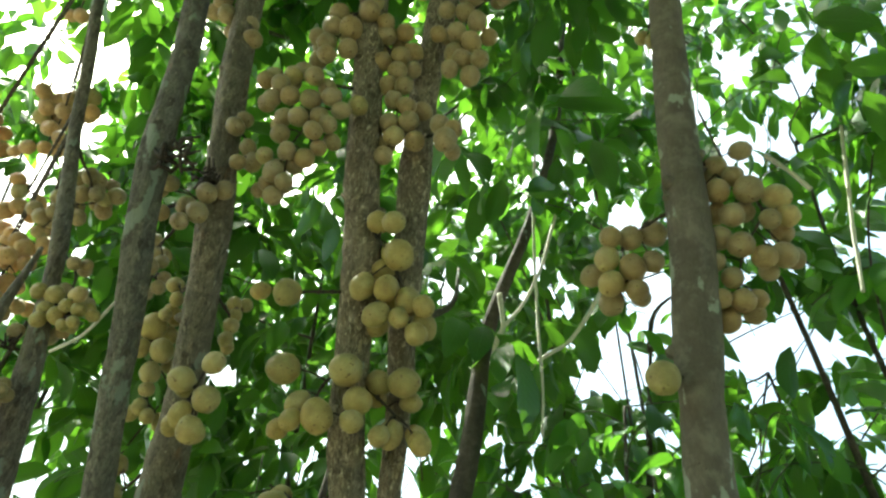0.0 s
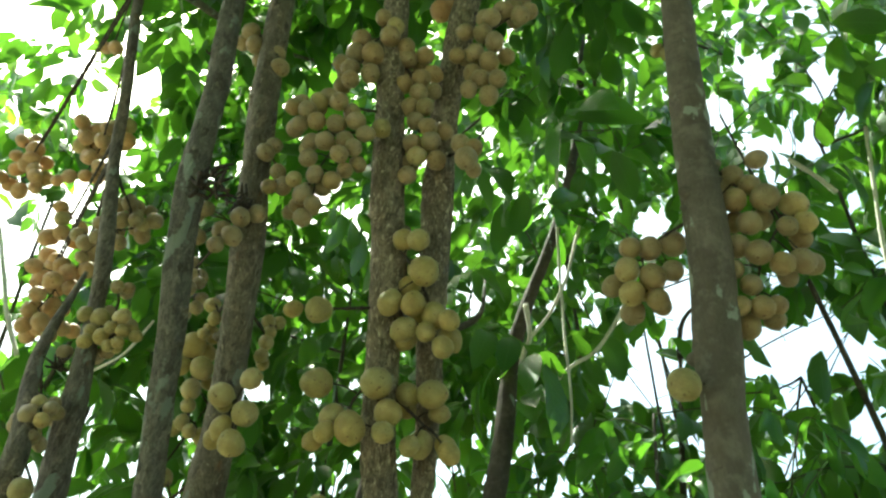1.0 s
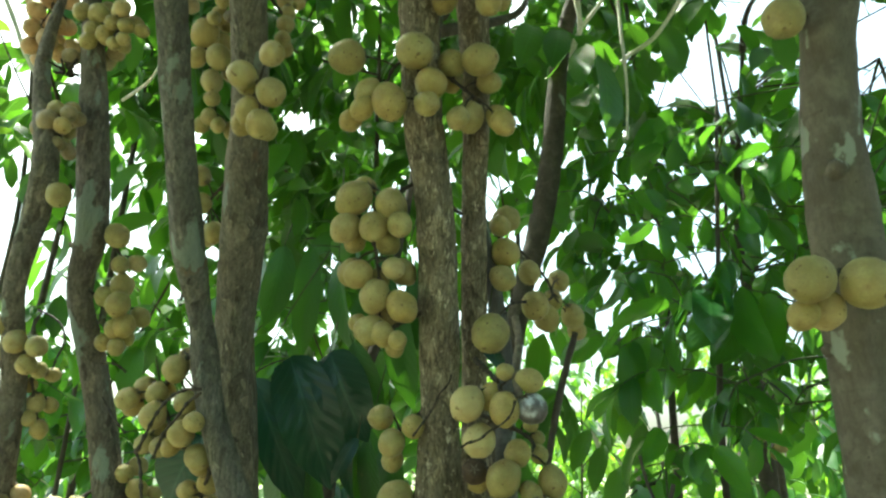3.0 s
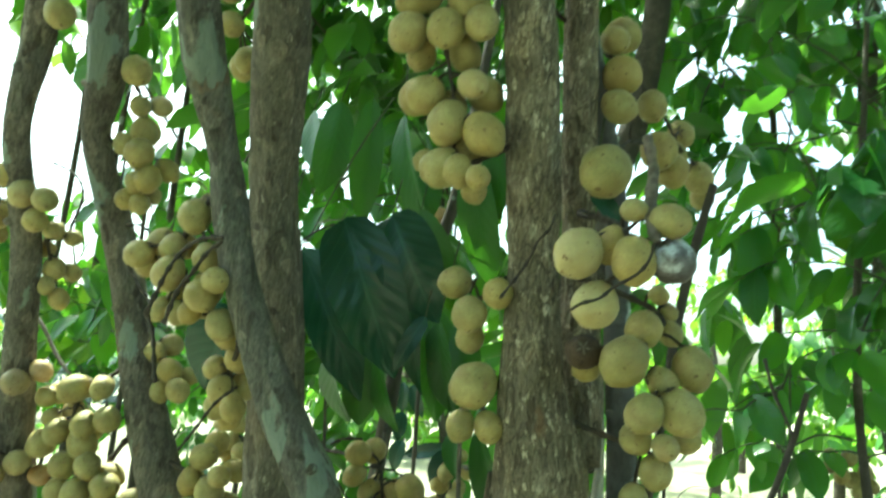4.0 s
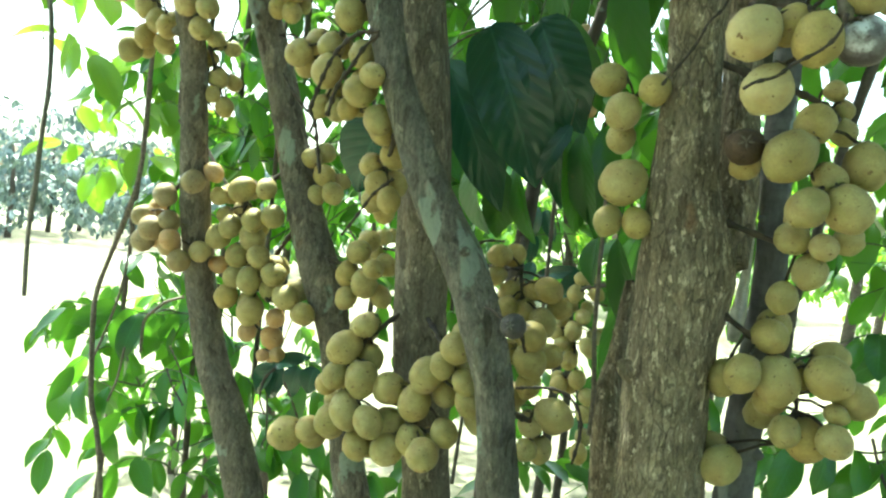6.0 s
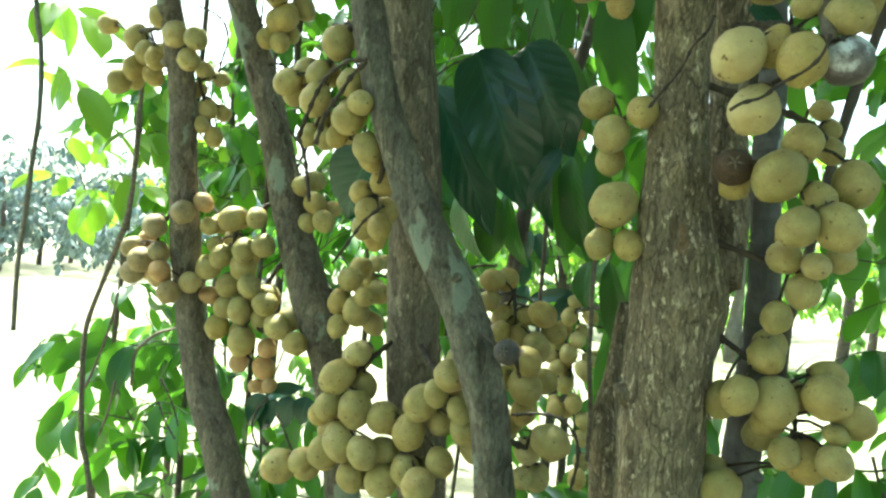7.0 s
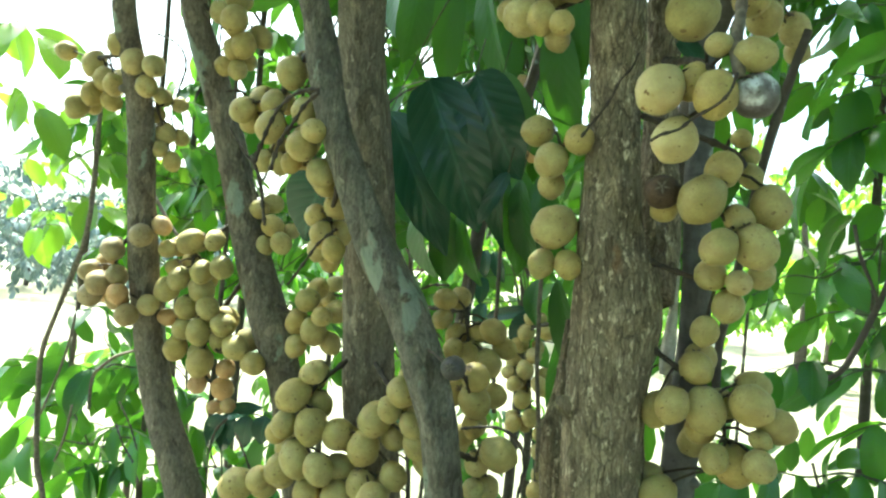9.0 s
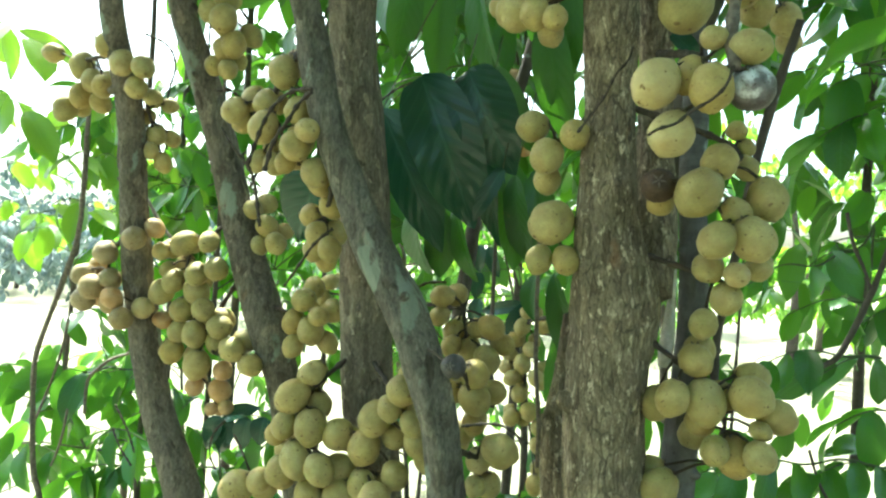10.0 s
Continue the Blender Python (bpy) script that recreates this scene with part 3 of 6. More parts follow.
# ---- the fruit-bearing stems: (x, y, z, radius) from foot to top ----
STEMS = {
    "main": [
        (0.024, 1.128, 0, 0.0792), (0.018, 1.116, 0.42, 0.0672), (0.012, 1.104, 0.9, 0.06), (0.008, 1.098, 1.242, 0.0437),
        (0.008, 1.092, 1.344, 0.0421), (0.012, 1.09, 1.404, 0.0435), (0.015, 1.086, 1.452, 0.0454), (0.004, 1.08, 1.522, 0.0315),
        (0.004, 1.08, 1.642, 0.0262), (0.004, 1.066, 1.771, 0.0275), (0.000, 1.043, 1.914, 0.0275), (-0.014, 1.021, 2.048, 0.0285),
        (-0.021, 0.991, 2.238, 0.0290), (-0.019, 0.972, 2.354, 0.0351), (-0.037, 0.941, 2.549, 0.0346), (-0.044, 0.894, 2.765, 0.0322),
        (-0.054, 0.851, 3.034, 0.0312), (-0.072, 0.84, 3.66, 0.024), (-0.12, 0.9, 4.38, 0.0144),
    ],
    "main_side": [
        (0.041, 1.116, 1.453, 0.0273), (0.047, 1.140, 1.527, 0.0240), (0.041, 1.147, 1.683, 0.0185), (0.045, 1.120, 1.867, 0.0185),
        (0.050, 1.092, 1.973, 0.0195), (0.057, 1.064, 2.113, 0.0215), (0.058, 1.005, 2.448, 0.031), (0.066, 0.959, 2.736, 0.0313),
        (0.088, 0.917, 2.997, 0.0314), (0.117, 0.888, 3.201, 0.0305), (0.168, 0.9, 3.66, 0.024), (0.3, 1.02, 4.26, 0.0144),
    ],
    "behind": [
        (0.036, 1.224, 0, 0.0264), (0.06, 1.2, 0.78, 0.0228), (0.075, 1.182, 1.229, 0.0192), (0.08, 1.176, 1.308, 0.0197),
        (0.086, 1.17, 1.404, 0.0177), (0.087, 1.164, 1.486, 0.0157), (0.082, 1.188, 1.577, 0.015), (0.082, 1.209, 1.701, 0.0147),
        (0.072, 1.188, 1.8, 0.0132), (0.054, 1.128, 1.932, 0.0108),
    ],
    "lean": [
        (-0.048, 1.152, 0, 0.036), (-0.072, 1.08, 0.66, 0.03), (-0.114, 1.032, 1.044, 0.0252), (-0.134, 1.008, 1.243, 0.0202),
        (-0.143, 1.002, 1.312, 0.0196), (-0.16, 0.996, 1.368, 0.022), (-0.182, 0.996, 1.425, 0.0217), (-0.221, 0.996, 1.482, 0.0205),
        (-0.267, 0.996, 1.574, 0.0186), (-0.293, 0.996, 1.637, 0.0182), (-0.307, 0.993, 1.701, 0.0183), (-0.318, 0.983, 1.762, 0.0152),
        (-0.323, 0.947, 1.838, 0.0217), (-0.327, 0.884, 2.006, 0.0204), (-0.329, 0.836, 2.157, 0.0205), (-0.337, 0.791, 2.287, 0.0236),
        (-0.344, 0.752, 2.453, 0.0235), (-0.345, 0.719, 2.659, 0.0237), (-0.36, 0.68, 2.907, 0.0235), (-0.396, 0.672, 3.42, 0.0216),
        (-0.48, 0.72, 4.14, 0.0144),
    ],
    "second": [
        (-0.228, 1.2, 0, 0.048), (-0.264, 1.17, 0.78, 0.0372), (-0.29, 1.152, 1.176, 0.0309), (-0.307, 1.146, 1.3, 0.0333),
        (-0.313, 1.14, 1.447, 0.0341), (-0.325, 1.128, 1.632, 0.0333), (-0.333, 1.116, 1.755, 0.0291), (-0.313, 1.063, 1.939, 0.0344),
        (-0.295, 1.01, 2.119, 0.0291), (-0.292, 0.961, 2.274, 0.0285), (-0.288, 0.918, 2.391, 0.0306), (-0.302, 0.876, 2.582, 0.0298),
        (-0.319, 0.838, 2.819, 0.0298), (-0.327, 0.793, 3.101, 0.0297), (-0.384, 0.792, 3.66, 0.024), (-0.48, 0.9, 4.38, 0.0144),
    ],
    "third": [
        (-0.3, 1.26, 0, 0.036), (-0.384, 1.236, 0.72, 0.03), (-0.476, 1.212, 1.236, 0.0236), (-0.507, 1.2, 1.353, 0.0288),
        (-0.549, 1.2, 1.453, 0.0281), (-0.584, 1.2, 1.548, 0.0254), (-0.608, 1.188, 1.652, 0.0228), (-0.627, 1.157, 1.76, 0.0216),
        (-0.641, 1.124, 1.854, 0.0203), (-0.622, 1.11, 1.942, 0.0264), (-0.632, 1.08, 2.131, 0.0251), (-0.653, 1.044, 2.358, 0.0163),
        (-0.674, 1.021, 2.496, 0.0176), (-0.751, 0.999, 2.788, 0.0145), (-0.771, 0.94, 3.008, 0.0143), (-0.836, 0.888, 3.347, 0.0134),
        (-0.96, 0.9, 3.9, 0.012),
    ],
    "fourth": [
        (-0.48, 1.26, 0, 0.0384), (-0.564, 1.224, 0.72, 0.0312), (-0.661, 1.2, 1.1, 0.0277), (-0.716, 1.2, 1.208, 0.0256),
        (-0.739, 1.188, 1.316, 0.0238), (-0.743, 1.164, 1.444, 0.0234), (-0.731, 1.14, 1.541, 0.0202), (-0.714, 1.109, 1.684, 0.0192),
        (-0.685, 1.039, 1.826, 0.0167), (-0.672, 1.037, 1.951, 0.0213), (-0.65, 1.011, 2.038, 0.0196), (-0.72, 1.032, 2.244, 0.0132),
        (-0.738, 1.068, 2.484, 0.0048),
    ],
    "right": [
        (0.552, 1.14, 0, 0.06), (0.546, 1.104, 0.9, 0.0456), (0.543, 1.08, 1.579, 0.0397), (0.544, 1.077, 1.697, 0.0408),
        (0.537, 1.047, 1.884, 0.0418), (0.534, 1.028, 2.004, 0.0365), (0.544, 1.008, 2.129, 0.035), (0.548, 1, 2.177, 0.0396),
        (0.569, 0.966, 2.391, 0.0389), (0.581, 0.924, 2.652, 0.0375), (0.595, 0.886, 2.889, 0.0347), (0.608, 0.857, 3.072, 0.0316),
        (0.636, 0.852, 3.54, 0.024), (0.72, 0.96, 4.26, 0.0144),
    ],
    "thin": [
        (-0.36, 1.5, 0, 0.0144), (-0.336, 1.464, 0.78, 0.0132), (-0.318, 1.44, 1.234, 0.0106), (-0.302, 1.44, 1.389, 0.0125),
        (-0.286, 1.44, 1.496, 0.0125), (-0.28, 1.464, 1.605, 0.0118), (-0.236, 1.478, 1.744, 0.0108), (-0.202, 1.483, 1.861, 0.0097),
        (-0.168, 1.56, 2.22, 0.0084), (-0.12, 1.68, 2.82, 0.006),
    ],
    "stump": [
        (-0.06, 1.296, 0, 0.036), (-0.066, 1.284, 0.78, 0.03), (-0.079, 1.272, 1.178, 0.025), (-0.091, 1.272, 1.252, 0.0214),
        (-0.087, 1.284, 1.311, 0.0116), (-0.078, 1.296, 1.412, 0.0086),
    ],
    "far_right": [
        (1.02, 3.06, 0, 0.048), (0.864, 3.024, 0.78, 0.0408), (0.86, 3, 1.347, 0.0369), (0.853, 3, 1.617, 0.0324),
        (0.849, 3, 1.845, 0.0273), (0.866, 3, 2.146, 0.0221), (0.9, 3.12, 2.7, 0.0168), (1.08, 3.36, 3.66, 0.0096),
    ],
    "back": [
        (-0.3, 2.34, 0, 0.054), (-0.144, 2.304, 1.14, 0.0456), (-0.007, 2.28, 1.989, 0.0329), (0.072, 2.28, 2.292, 0.0376),
        (0.129, 2.28, 2.581, 0.0373), (0.197, 2.28, 3.087, 0.0301), (0.387, 2.28, 3.669, 0.0229), (0.532, 2.28, 4.325, 0.0216),
        (0.626, 2.28, 5.194, 0.02), (0.72, 2.34, 5.7, 0.018),
    ],
}


def dense_stem(points):
    return spline(points, 0.012)


STEM_ROWS = {key: dense_stem(points) for key, points in STEMS.items()}


def fruit_tree(key, label, material, rough, crown_centre, crown_radii, crown_count, seed, extra=(), limbs=5):
    rng = random.Random(seed)
    tree = tagged(new("fruit_tree"), label, "tree", "fruit trees in the grove")
    for k, part_name, mat in ((key, "trunk", material), *extra):
        v, f = tube_arrays(STEM_ROWS[k], 30 if k != "thin" else 12, rough, seed + len(part_name))
        child(new(part_name, mesh_from(part_name, v, f, mat)), tree)
    if key not in ("thin", "back"):
        for i in range(9):
            row = STEM_ROWS[key][rng.randrange(len(STEM_ROWS[key]))]
            for _ in range(40):
                row = STEM_ROWS[key][rng.randrange(len(STEM_ROWS[key]))]
                if 1.15 < row[2] < 3.0:
                    break
            if row[2] > 3.0 or row[2] < 1.0:
                continue
            a = rng.uniform(math.pi * 0.9, math.pi * 2.1)
            side = Vector((math.cos(a), math.sin(a), rng.uniform(-0.3, 0.3)))
            base = Vector(row[:3]) + side * row[3] * 0.8
            r = row[3] * rng.uniform(0.16, 0.30)
            chain = [(*base, r * 1.5), (*(base + side * r * 0.9), r * 1.15), (*(base + side * r * 1.7 + Vector((0, 0, r * 0.3))), r * 0.75), (*(base + side * r * 2.0 + Vector((0, 0, r * 0.4))), r * 0.2)]
            v, f = tube_arrays(spline(chain, 0.002), 12, 0.35, seed + i)
            child(new("knob", mesh_from("knob", v, f, material)), tree)
    if crown_count:
        for i in range(limbs):
            d = Vector((rng.gauss(0, 1), rng.gauss(0, 1), rng.uniform(0.1, 0.9))).normalized()
            start = STEM_ROWS[key][-1 - rng.randrange(40)]
            end = [c + e * q * 0.8 for c, e, q in zip(crown_centre, d, crown_radii)]
            mid = [(a + b) / 2 + rng.uniform(-0.1, 0.1) for a, b in zip(start[:3], end)]
            child(tube("limb", [(*start[:3], 0.018), (*mid, 0.012), (*end, 0.005)], material, 8, 0.06), tree)
        child(new("crown", crown_mesh("crown", crown_places(rng, crown_centre, crown_radii, crown_count), rng, LEAF_CROWN)), tree)
    return tree


fruit_tree("main", "grey-brown forked tree trunk with flaking bark, hung with fruit", BARK_FLAKY, 0.16, (0.1, 1.4, 5.0), (1.7, 1.6, 1.2), 170, 11, (("main_side", "side_trunk", BARK_FLAKY),))
grey_stem = fruit_tree("behind", "thin slate-grey stem close behind the forked trunk", BARK_SLATE, 0.10, (0, 0, 0), (1, 1, 1), 0, 12)
fruit_tree("lean", "leaning grey trunk with pale green lichen patches", BARK_GREY, 0.2, (-0.6, 0.9, 5.0), (1.4, 1.5, 1.0), 110, 13)
fruit_tree("second", "straight brown trunk behind the leaning one", BARK_BROWN, 0.13, (-0.8, 1.9, 4.9), (1.3, 1.3, 1.2), 110, 14)
# crown placed in the sun's way to shade the large dark leaves
fruit_tree("third", "slender leaning brown stem with fruit bunches", BARK_MOTTLED, 0.12, (-1.15, 2.15, 5.0), (0.55, 0.65, 0.5), 56, 15)
fruit_tree("fourth", "slender dark stem with fruit and a sunlit patch", BARK_MOTTLED, 0.12, (0, 0, 0), (1, 1, 1), 0, 16)
fruit_tree("right", "smooth grey-brown trunk with pale lichen blotches", BARK_SMOOTH, 0.10, (1.1, 1.3, 4.9), (1.5, 1.5, 1.1), 140, 17)
fruit_tree("thin", "thin dark sapling stem behind large leaves", BARK_DARK, 0.08, (-0.1, 2.0, 3.3), (0.5, 0.5, 0.7), 24, 18, limbs=2)
fruit_tree("far_right", "thin stem with sunlit fruit at the edge of the grove", BARK_DARK, 0.1, (1.2, 3.4, 3.6), (0.6, 0.6, 0.6), 16, 21, limbs=2)
fruit_tree("stump", "short brown stem with a knotted top", BARK_FLAKY, 0.2, (0, 0, 0), (1, 1, 1), 0, 19)
fruit_tree("back", "slanting dark brown trunk among the leaves", BARK_DARK, 0.10, (0.7, 3.2, 5.0), (1.5, 1.2, 1.4), 90, 20)


# pale tube added along the stem as its sunlit edge
child(tube("lit_edge", [(0.069, 1.150, 1.495, 0.0014), (0.068, 1.150, 1.469, 0.0028), (0.066, 1.150, 1.441, 0.0044), (0.064, 1.150, 1.410, 0.0064), (0.061, 1.150, 1.385, 0.0082), (0.060, 1.150, 1.371, 0.0050)], TWIG_SUNLIT, 10, 0.01, 0.35, 5), grey_stem, "pale strip added for the sunlit edge of the stem")

# ---- fruit ----
def fruit_mesh(name, material, seed):
    rng = random.Random(seed)
    verts, faces, rings, sides = [], [], 12, 18
    pear = rng.uniform(0.0, 0.17)
    oval, flat, off = rng.uniform(1.0, 1.17), rng.uniform(0.93, 1.0), rng.uniform(0, 50)
    for i in range(rings + 1):
        a = math.pi * i / rings
        for k in range(sides):
            b = 2 * math.pi * k / sides
            d = Vector((math.sin(a) * math.cos(b), math.sin(a) * math.sin(b), math.cos(a)))
            r = 1 + 0.075 * noise.noise(d * 1.4 + Vector((off, 0, 0))) + 0.018 * noise.noise(d * 4 + Vector((0, off, 0)))
            r -= 0.09 * math.exp(-(a / 0.22) ** 2)
            r += 0.05 * math.exp(-((math.pi - a) / 0.2) ** 2)
            neck = 1 - pear * max(0.0, d.z) ** 2
            verts.append((d.x * r * flat * neck, d.y * r * neck, d.z * r * oval))
    for i in range(rings):
        for k in range(sides):
            p, q = i * sides + k, i * sides + (k + 1) % sides
            faces.append((p, p + sides, q + sides, q))
    return mesh_from(name, verts, faces, material)


def calyx_mesh(material):
    verts, faces = [], []
    for k in range(5):
        a = 2 * math.pi * k / 5
        base = len(verts)
        for w, r, z in ((-0.30, 0.04, 0.965), (0.30, 0.04, 0.965), (0.36, 0.22, 1.02), (0.0, 0.44, 0.985), (-0.36, 0.22, 1.02)):
            verts.append((r * math.cos(a + w), r * math.sin(a + w), z + 0.03))
        faces.append((base, base + 1, base + 2, base + 3, base + 4))
    stub = [(0, 0, z, 0.055) for z in (0.9, 1.02, 1.14)]
    v, f = tube_arrays(np.array(stub, dtype=float), 6)
    base = len(verts)
    verts += [tuple(q) for q in v]
    faces += [tuple(i + base for i in q) for q in f]
    return mesh_from("calyx", verts, faces, material)


FRUIT_MESHES = [fruit_mesh("fruit", FRUIT, s) for s in range(7)]
RIPE_MESHES = [fruit_mesh("fruit", FRUIT_RIPE, s) for s in (21, 22)]
SHADE_BROWN_MESHES = [fruit_mesh("fruit", FRUIT_SHADE_BROWN, s) for s in (51, 52, 53, 54)]
SUN_AMBER_MESHES = [fruit_mesh("fruit", FRUIT_SUN_AMBER, s) for s in (41, 42, 43)]
BLACK_MESH = fruit_mesh("fruit", FRUIT_BLACK, 33)
ROT_MESH, MOULD_MESH = fruit_mesh("fruit", FRUIT_ROT, 31), fruit_mesh("fruit", FRUIT_MOULD, 32)
CALYX = calyx_mesh(TWIG_BROWN)
CALYX_GREY = calyx_mesh(TWIG_GREY)
FRUIT_RNG = random.Random(77)


def fruit_bunch(stem, fruits, label="bunch of round dusty yellow-brown fruit on a dark stalk", special=None, fill=1.5, skins=None):
    """fruits: (x, y, z, radius). stem: the trunk that the stalk grows from. special: index -> mesh, for ripe or spoilt ones."""
    special = special or {}
    rng = FRUIT_RNG
    pts = np.array(fruits)
    top = pts[pts[:, 2].argmax()]
    rows = STEM_ROWS[stem]
    start = rows[np.argmin(np.linalg.norm(rows[:, :3] - (top[:3] + np.array((0, 0, 0.03))), axis=1))]
    bunch = tagged(new("fruit_bunch"), label, "fruit", "fruit bunches on the trunks")
    order = pts[(-pts[:, 2]).argsort()]
    core = [tuple(start[:3])]
    groups = max(1, min(4, len(order) // 3))
    for chunk in np.array_split(order, groups):
        c = chunk[:, :3].mean(axis=0)
        core.append(tuple(c + np.array((0, 0.006, 0.004))))
    shown = len(fruits)
    if shown > 2:
        fruits = list(fruits)
        mean_r = pts[:, 3].mean()
        for _ in range(int(shown * 24)):
            if len(fruits) >= shown * fill:
                break
            a = pts[rng.randrange(shown)]
            d = Vector((rng.gauss(0, 0.45 if fill < 1.8 else 0.9), rng.uniform(0.6 if fill < 1.8 else -0.3, 1.5), rng.gauss(0, 0.5 if fill < 1.8 else 0.9))).normalized()
            r = mean_r * rng.uniform(0.8, 1.05)
            q = Vector(a[:3]) + d * (a[3] + r) * 0.97
            on_stem = min(np.linalg.norm(rr[:, :3] - np.array(q), axis=1).min() - 0.03 for rr in STEM_ROWS.values())
            if on_stem > r * 0.4 and all((q - Vector(o[:3])).length > (o[3] + r) * 0.93 for o in fruits):
                fruits.append((*q, r))
    main_stalk = tube_arrays(spline([(*p, 0.0042 if i == 0 else 0.0032 - 0.0016 * i / len(core)) for i, p in enumerate(core)], 0.005), 8, 0.3, 3, knots=0.45)
    child(new("stalk", mesh_from("stalk", *main_stalk, TWIG)), bunch)
    core_rows = spline([(*p, 0.002) for p in core], 0.006)
    for i, (x, y, z, r) in enumerate(fruits):
        above = core_rows[np.argmin(np.linalg.norm(core_rows[:, :3] - np.array((x, y, z + r)), axis=1))][:3]
        up = Vector(above) - Vector((x, y, z)) + Vector((rng.uniform(-0.5, 0.5), rng.uniform(-0.5, 0.5), 0.8)) * r * 1.4
        if special.get(i) in (ROT_MESH, BLACK_MESH):
            up = Vector((0.1, -1.0, 0.15)) * r
        # turns the painted highlight up and to the left
        if special.get(i) is MOULD_MESH:
            up = Vector((-0.30, -0.62, 0.72)) * r
        turn = up.normalized().to_track_quat("Z", "Y").to_matrix().to_4x4() @ Matrix.Rotation(rng.uniform(0, 6.28), 4, "Z")
        me = special.get(i) or (RIPE_MESHES[rng.randrange(2)] if rng.random() < 0.06 else rng.choice(skins or FRUIT_MESHES))
        ob = child(new("fruit", me), bunch)
        ob.matrix_basis = Matrix.Translation((x, y, z)) @ turn @ Matrix.Diagonal((r, r, r, 1))
        calyx = child(new("calyx", CALYX_GREY if me is BLACK_MESH else CALYX), ob)
        calyx.location = (0, 0, me.vertices[0].co.z - 0.955)
        tip = Vector((x, y, z)) + up.normalized() * r * 0.98
        if (tip - Vector(above)).length > 0.004:
            short = tube_arrays(np.array([(*above, 0.0018), (*((tip + Vector(above)) / 2 + Vector((0, 0, 0.003))), 0.0015), (*tip, 0.0017)]), 5)
            child(new("fruit_stalk", mesh_from("fruit_stalk", *short, TWIG)), bunch)
    return bunch


fruit_bunch("fourth", [
    (-0.821, 1.108, 1.765, 0.0196), (-0.796, 1.107, 1.74, 0.0167), (-0.86, 1.113, 1.701, 0.0199), (-0.825, 1.11, 1.718, 0.0178),
    (-0.876, 1.099, 1.787, 0.0162), (-0.768, 1.102, 1.727, 0.0165),
])
fruit_bunch("fourth", [
    (-0.71, 1.059, 1.772, 0.018), (-0.685, 1.063, 1.745, 0.0178), (-0.644, 1.064, 1.736, 0.0168), (-0.662, 1.07, 1.71, 0.0161),
    (-0.697, 1.135, 1.711, 0.0139), (-0.712, 1.139, 1.686, 0.0131), (-0.697, 1.144, 1.657, 0.0157), (-0.698, 1.136, 1.632, 0.0121),
])
fruit_bunch("fourth", [
    (-0.773, 1.128, 1.473, 0.0194), (-0.824, 1.132, 1.437, 0.018), (-0.793, 1.123, 1.419, 0.0203), (-0.822, 1.133, 1.398, 0.0189),
    (-0.761, 1.128, 1.434, 0.0167), (-0.75, 1.123, 1.404, 0.0174), (-0.734, 1.128, 1.373, 0.0182), (-0.715, 1.128, 1.497, 0.019),
], "bunch of amber-brown fruit beside a slender stem", fill=1.75, skins=SHADE_BROWN_MESHES + SUN_AMBER_MESHES)
fruit_bunch("third", [
    (-0.648, 1.164, 1.492, 0.02), (-0.601, 1.164, 1.495, 0.0154), (-0.693, 1.164, 1.479, 0.015), (-0.684, 1.169, 1.451, 0.0133),
    (-0.613, 1.154, 1.447, 0.0178), (-0.58, 1.159, 1.455, 0.0177), (-0.662, 1.159, 1.434, 0.0174), (-0.691, 1.164, 1.415, 0.0194),
    (-0.627, 1.171, 1.419, 0.0199), (-0.65, 1.167, 1.39, 0.0191), (-0.604, 1.162, 1.392, 0.0179), (-0.574, 1.164, 1.369, 0.0185),
    (-0.621, 1.164, 1.355, 0.0189), (-0.667, 1.167, 1.325, 0.0184), (-0.656, 1.168, 1.356, 0.0166), (-0.548, 1.164, 1.338, 0.02),
    (-0.613, 1.164, 1.309, 0.0213), (-0.513, 1.164, 1.318, 0.0164),
], "large dense hanging bunch of round fruit", fill=1.75)
fruit_bunch("third", [
    (-0.709, 1.188, 1.369, 0.0154), (-0.584, 1.188, 1.3, 0.0155), (-0.638, 1.188, 1.271, 0.0158), (-0.589, 1.19, 1.269, 0.0173),
    (-0.574, 1.187, 1.246, 0.012), (-0.603, 1.188, 1.24, 0.0104),
], "small hanging bunch of orange-tinged fruit", skins=SUN_AMBER_MESHES)
fruit_bunch("third", [
    (-0.588, 1.128, 1.832, 0.0166), (-0.564, 1.131, 1.81, 0.0165), (-0.565, 1.135, 1.778, 0.0165), (-0.585, 1.141, 1.756, 0.0151),
])
fruit_bunch("lean", [
    (-0.419, 0.996, 1.647, 0.0154), (-0.373, 0.992, 1.624, 0.0182), (-0.377, 1, 1.654, 0.0152), (-0.33, 0.996, 1.642, 0.016),
    (-0.325, 0.987, 1.6, 0.0177), (-0.345, 0.998, 1.584, 0.0129), (-0.393, 1.01, 1.588, 0.0134), (-0.368, 1.009, 1.584, 0.0139),
    (-0.301, 0.975, 1.614, 0.0141), (-0.303, 0.996, 1.571, 0.017), (-0.351, 0.995, 1.687, 0.0181),
], fill=1.75)
fruit_bunch("lean", [
    (-0.31, 1.044, 1.538, 0.0154), (-0.34, 1.046, 1.528, 0.0136), (-0.325, 1.041, 1.504, 0.0161), (-0.303, 1.032, 1.487, 0.0144),
    (-0.341, 1.057, 1.486, 0.0144),
])
fruit_bunch("third", [
    (-0.551, 1.2, 1.548, 0.0156), (-0.525, 1.202, 1.523, 0.0172), (-0.504, 1.198, 1.497, 0.017), (-0.537, 1.2, 1.492, 0.0155),
])
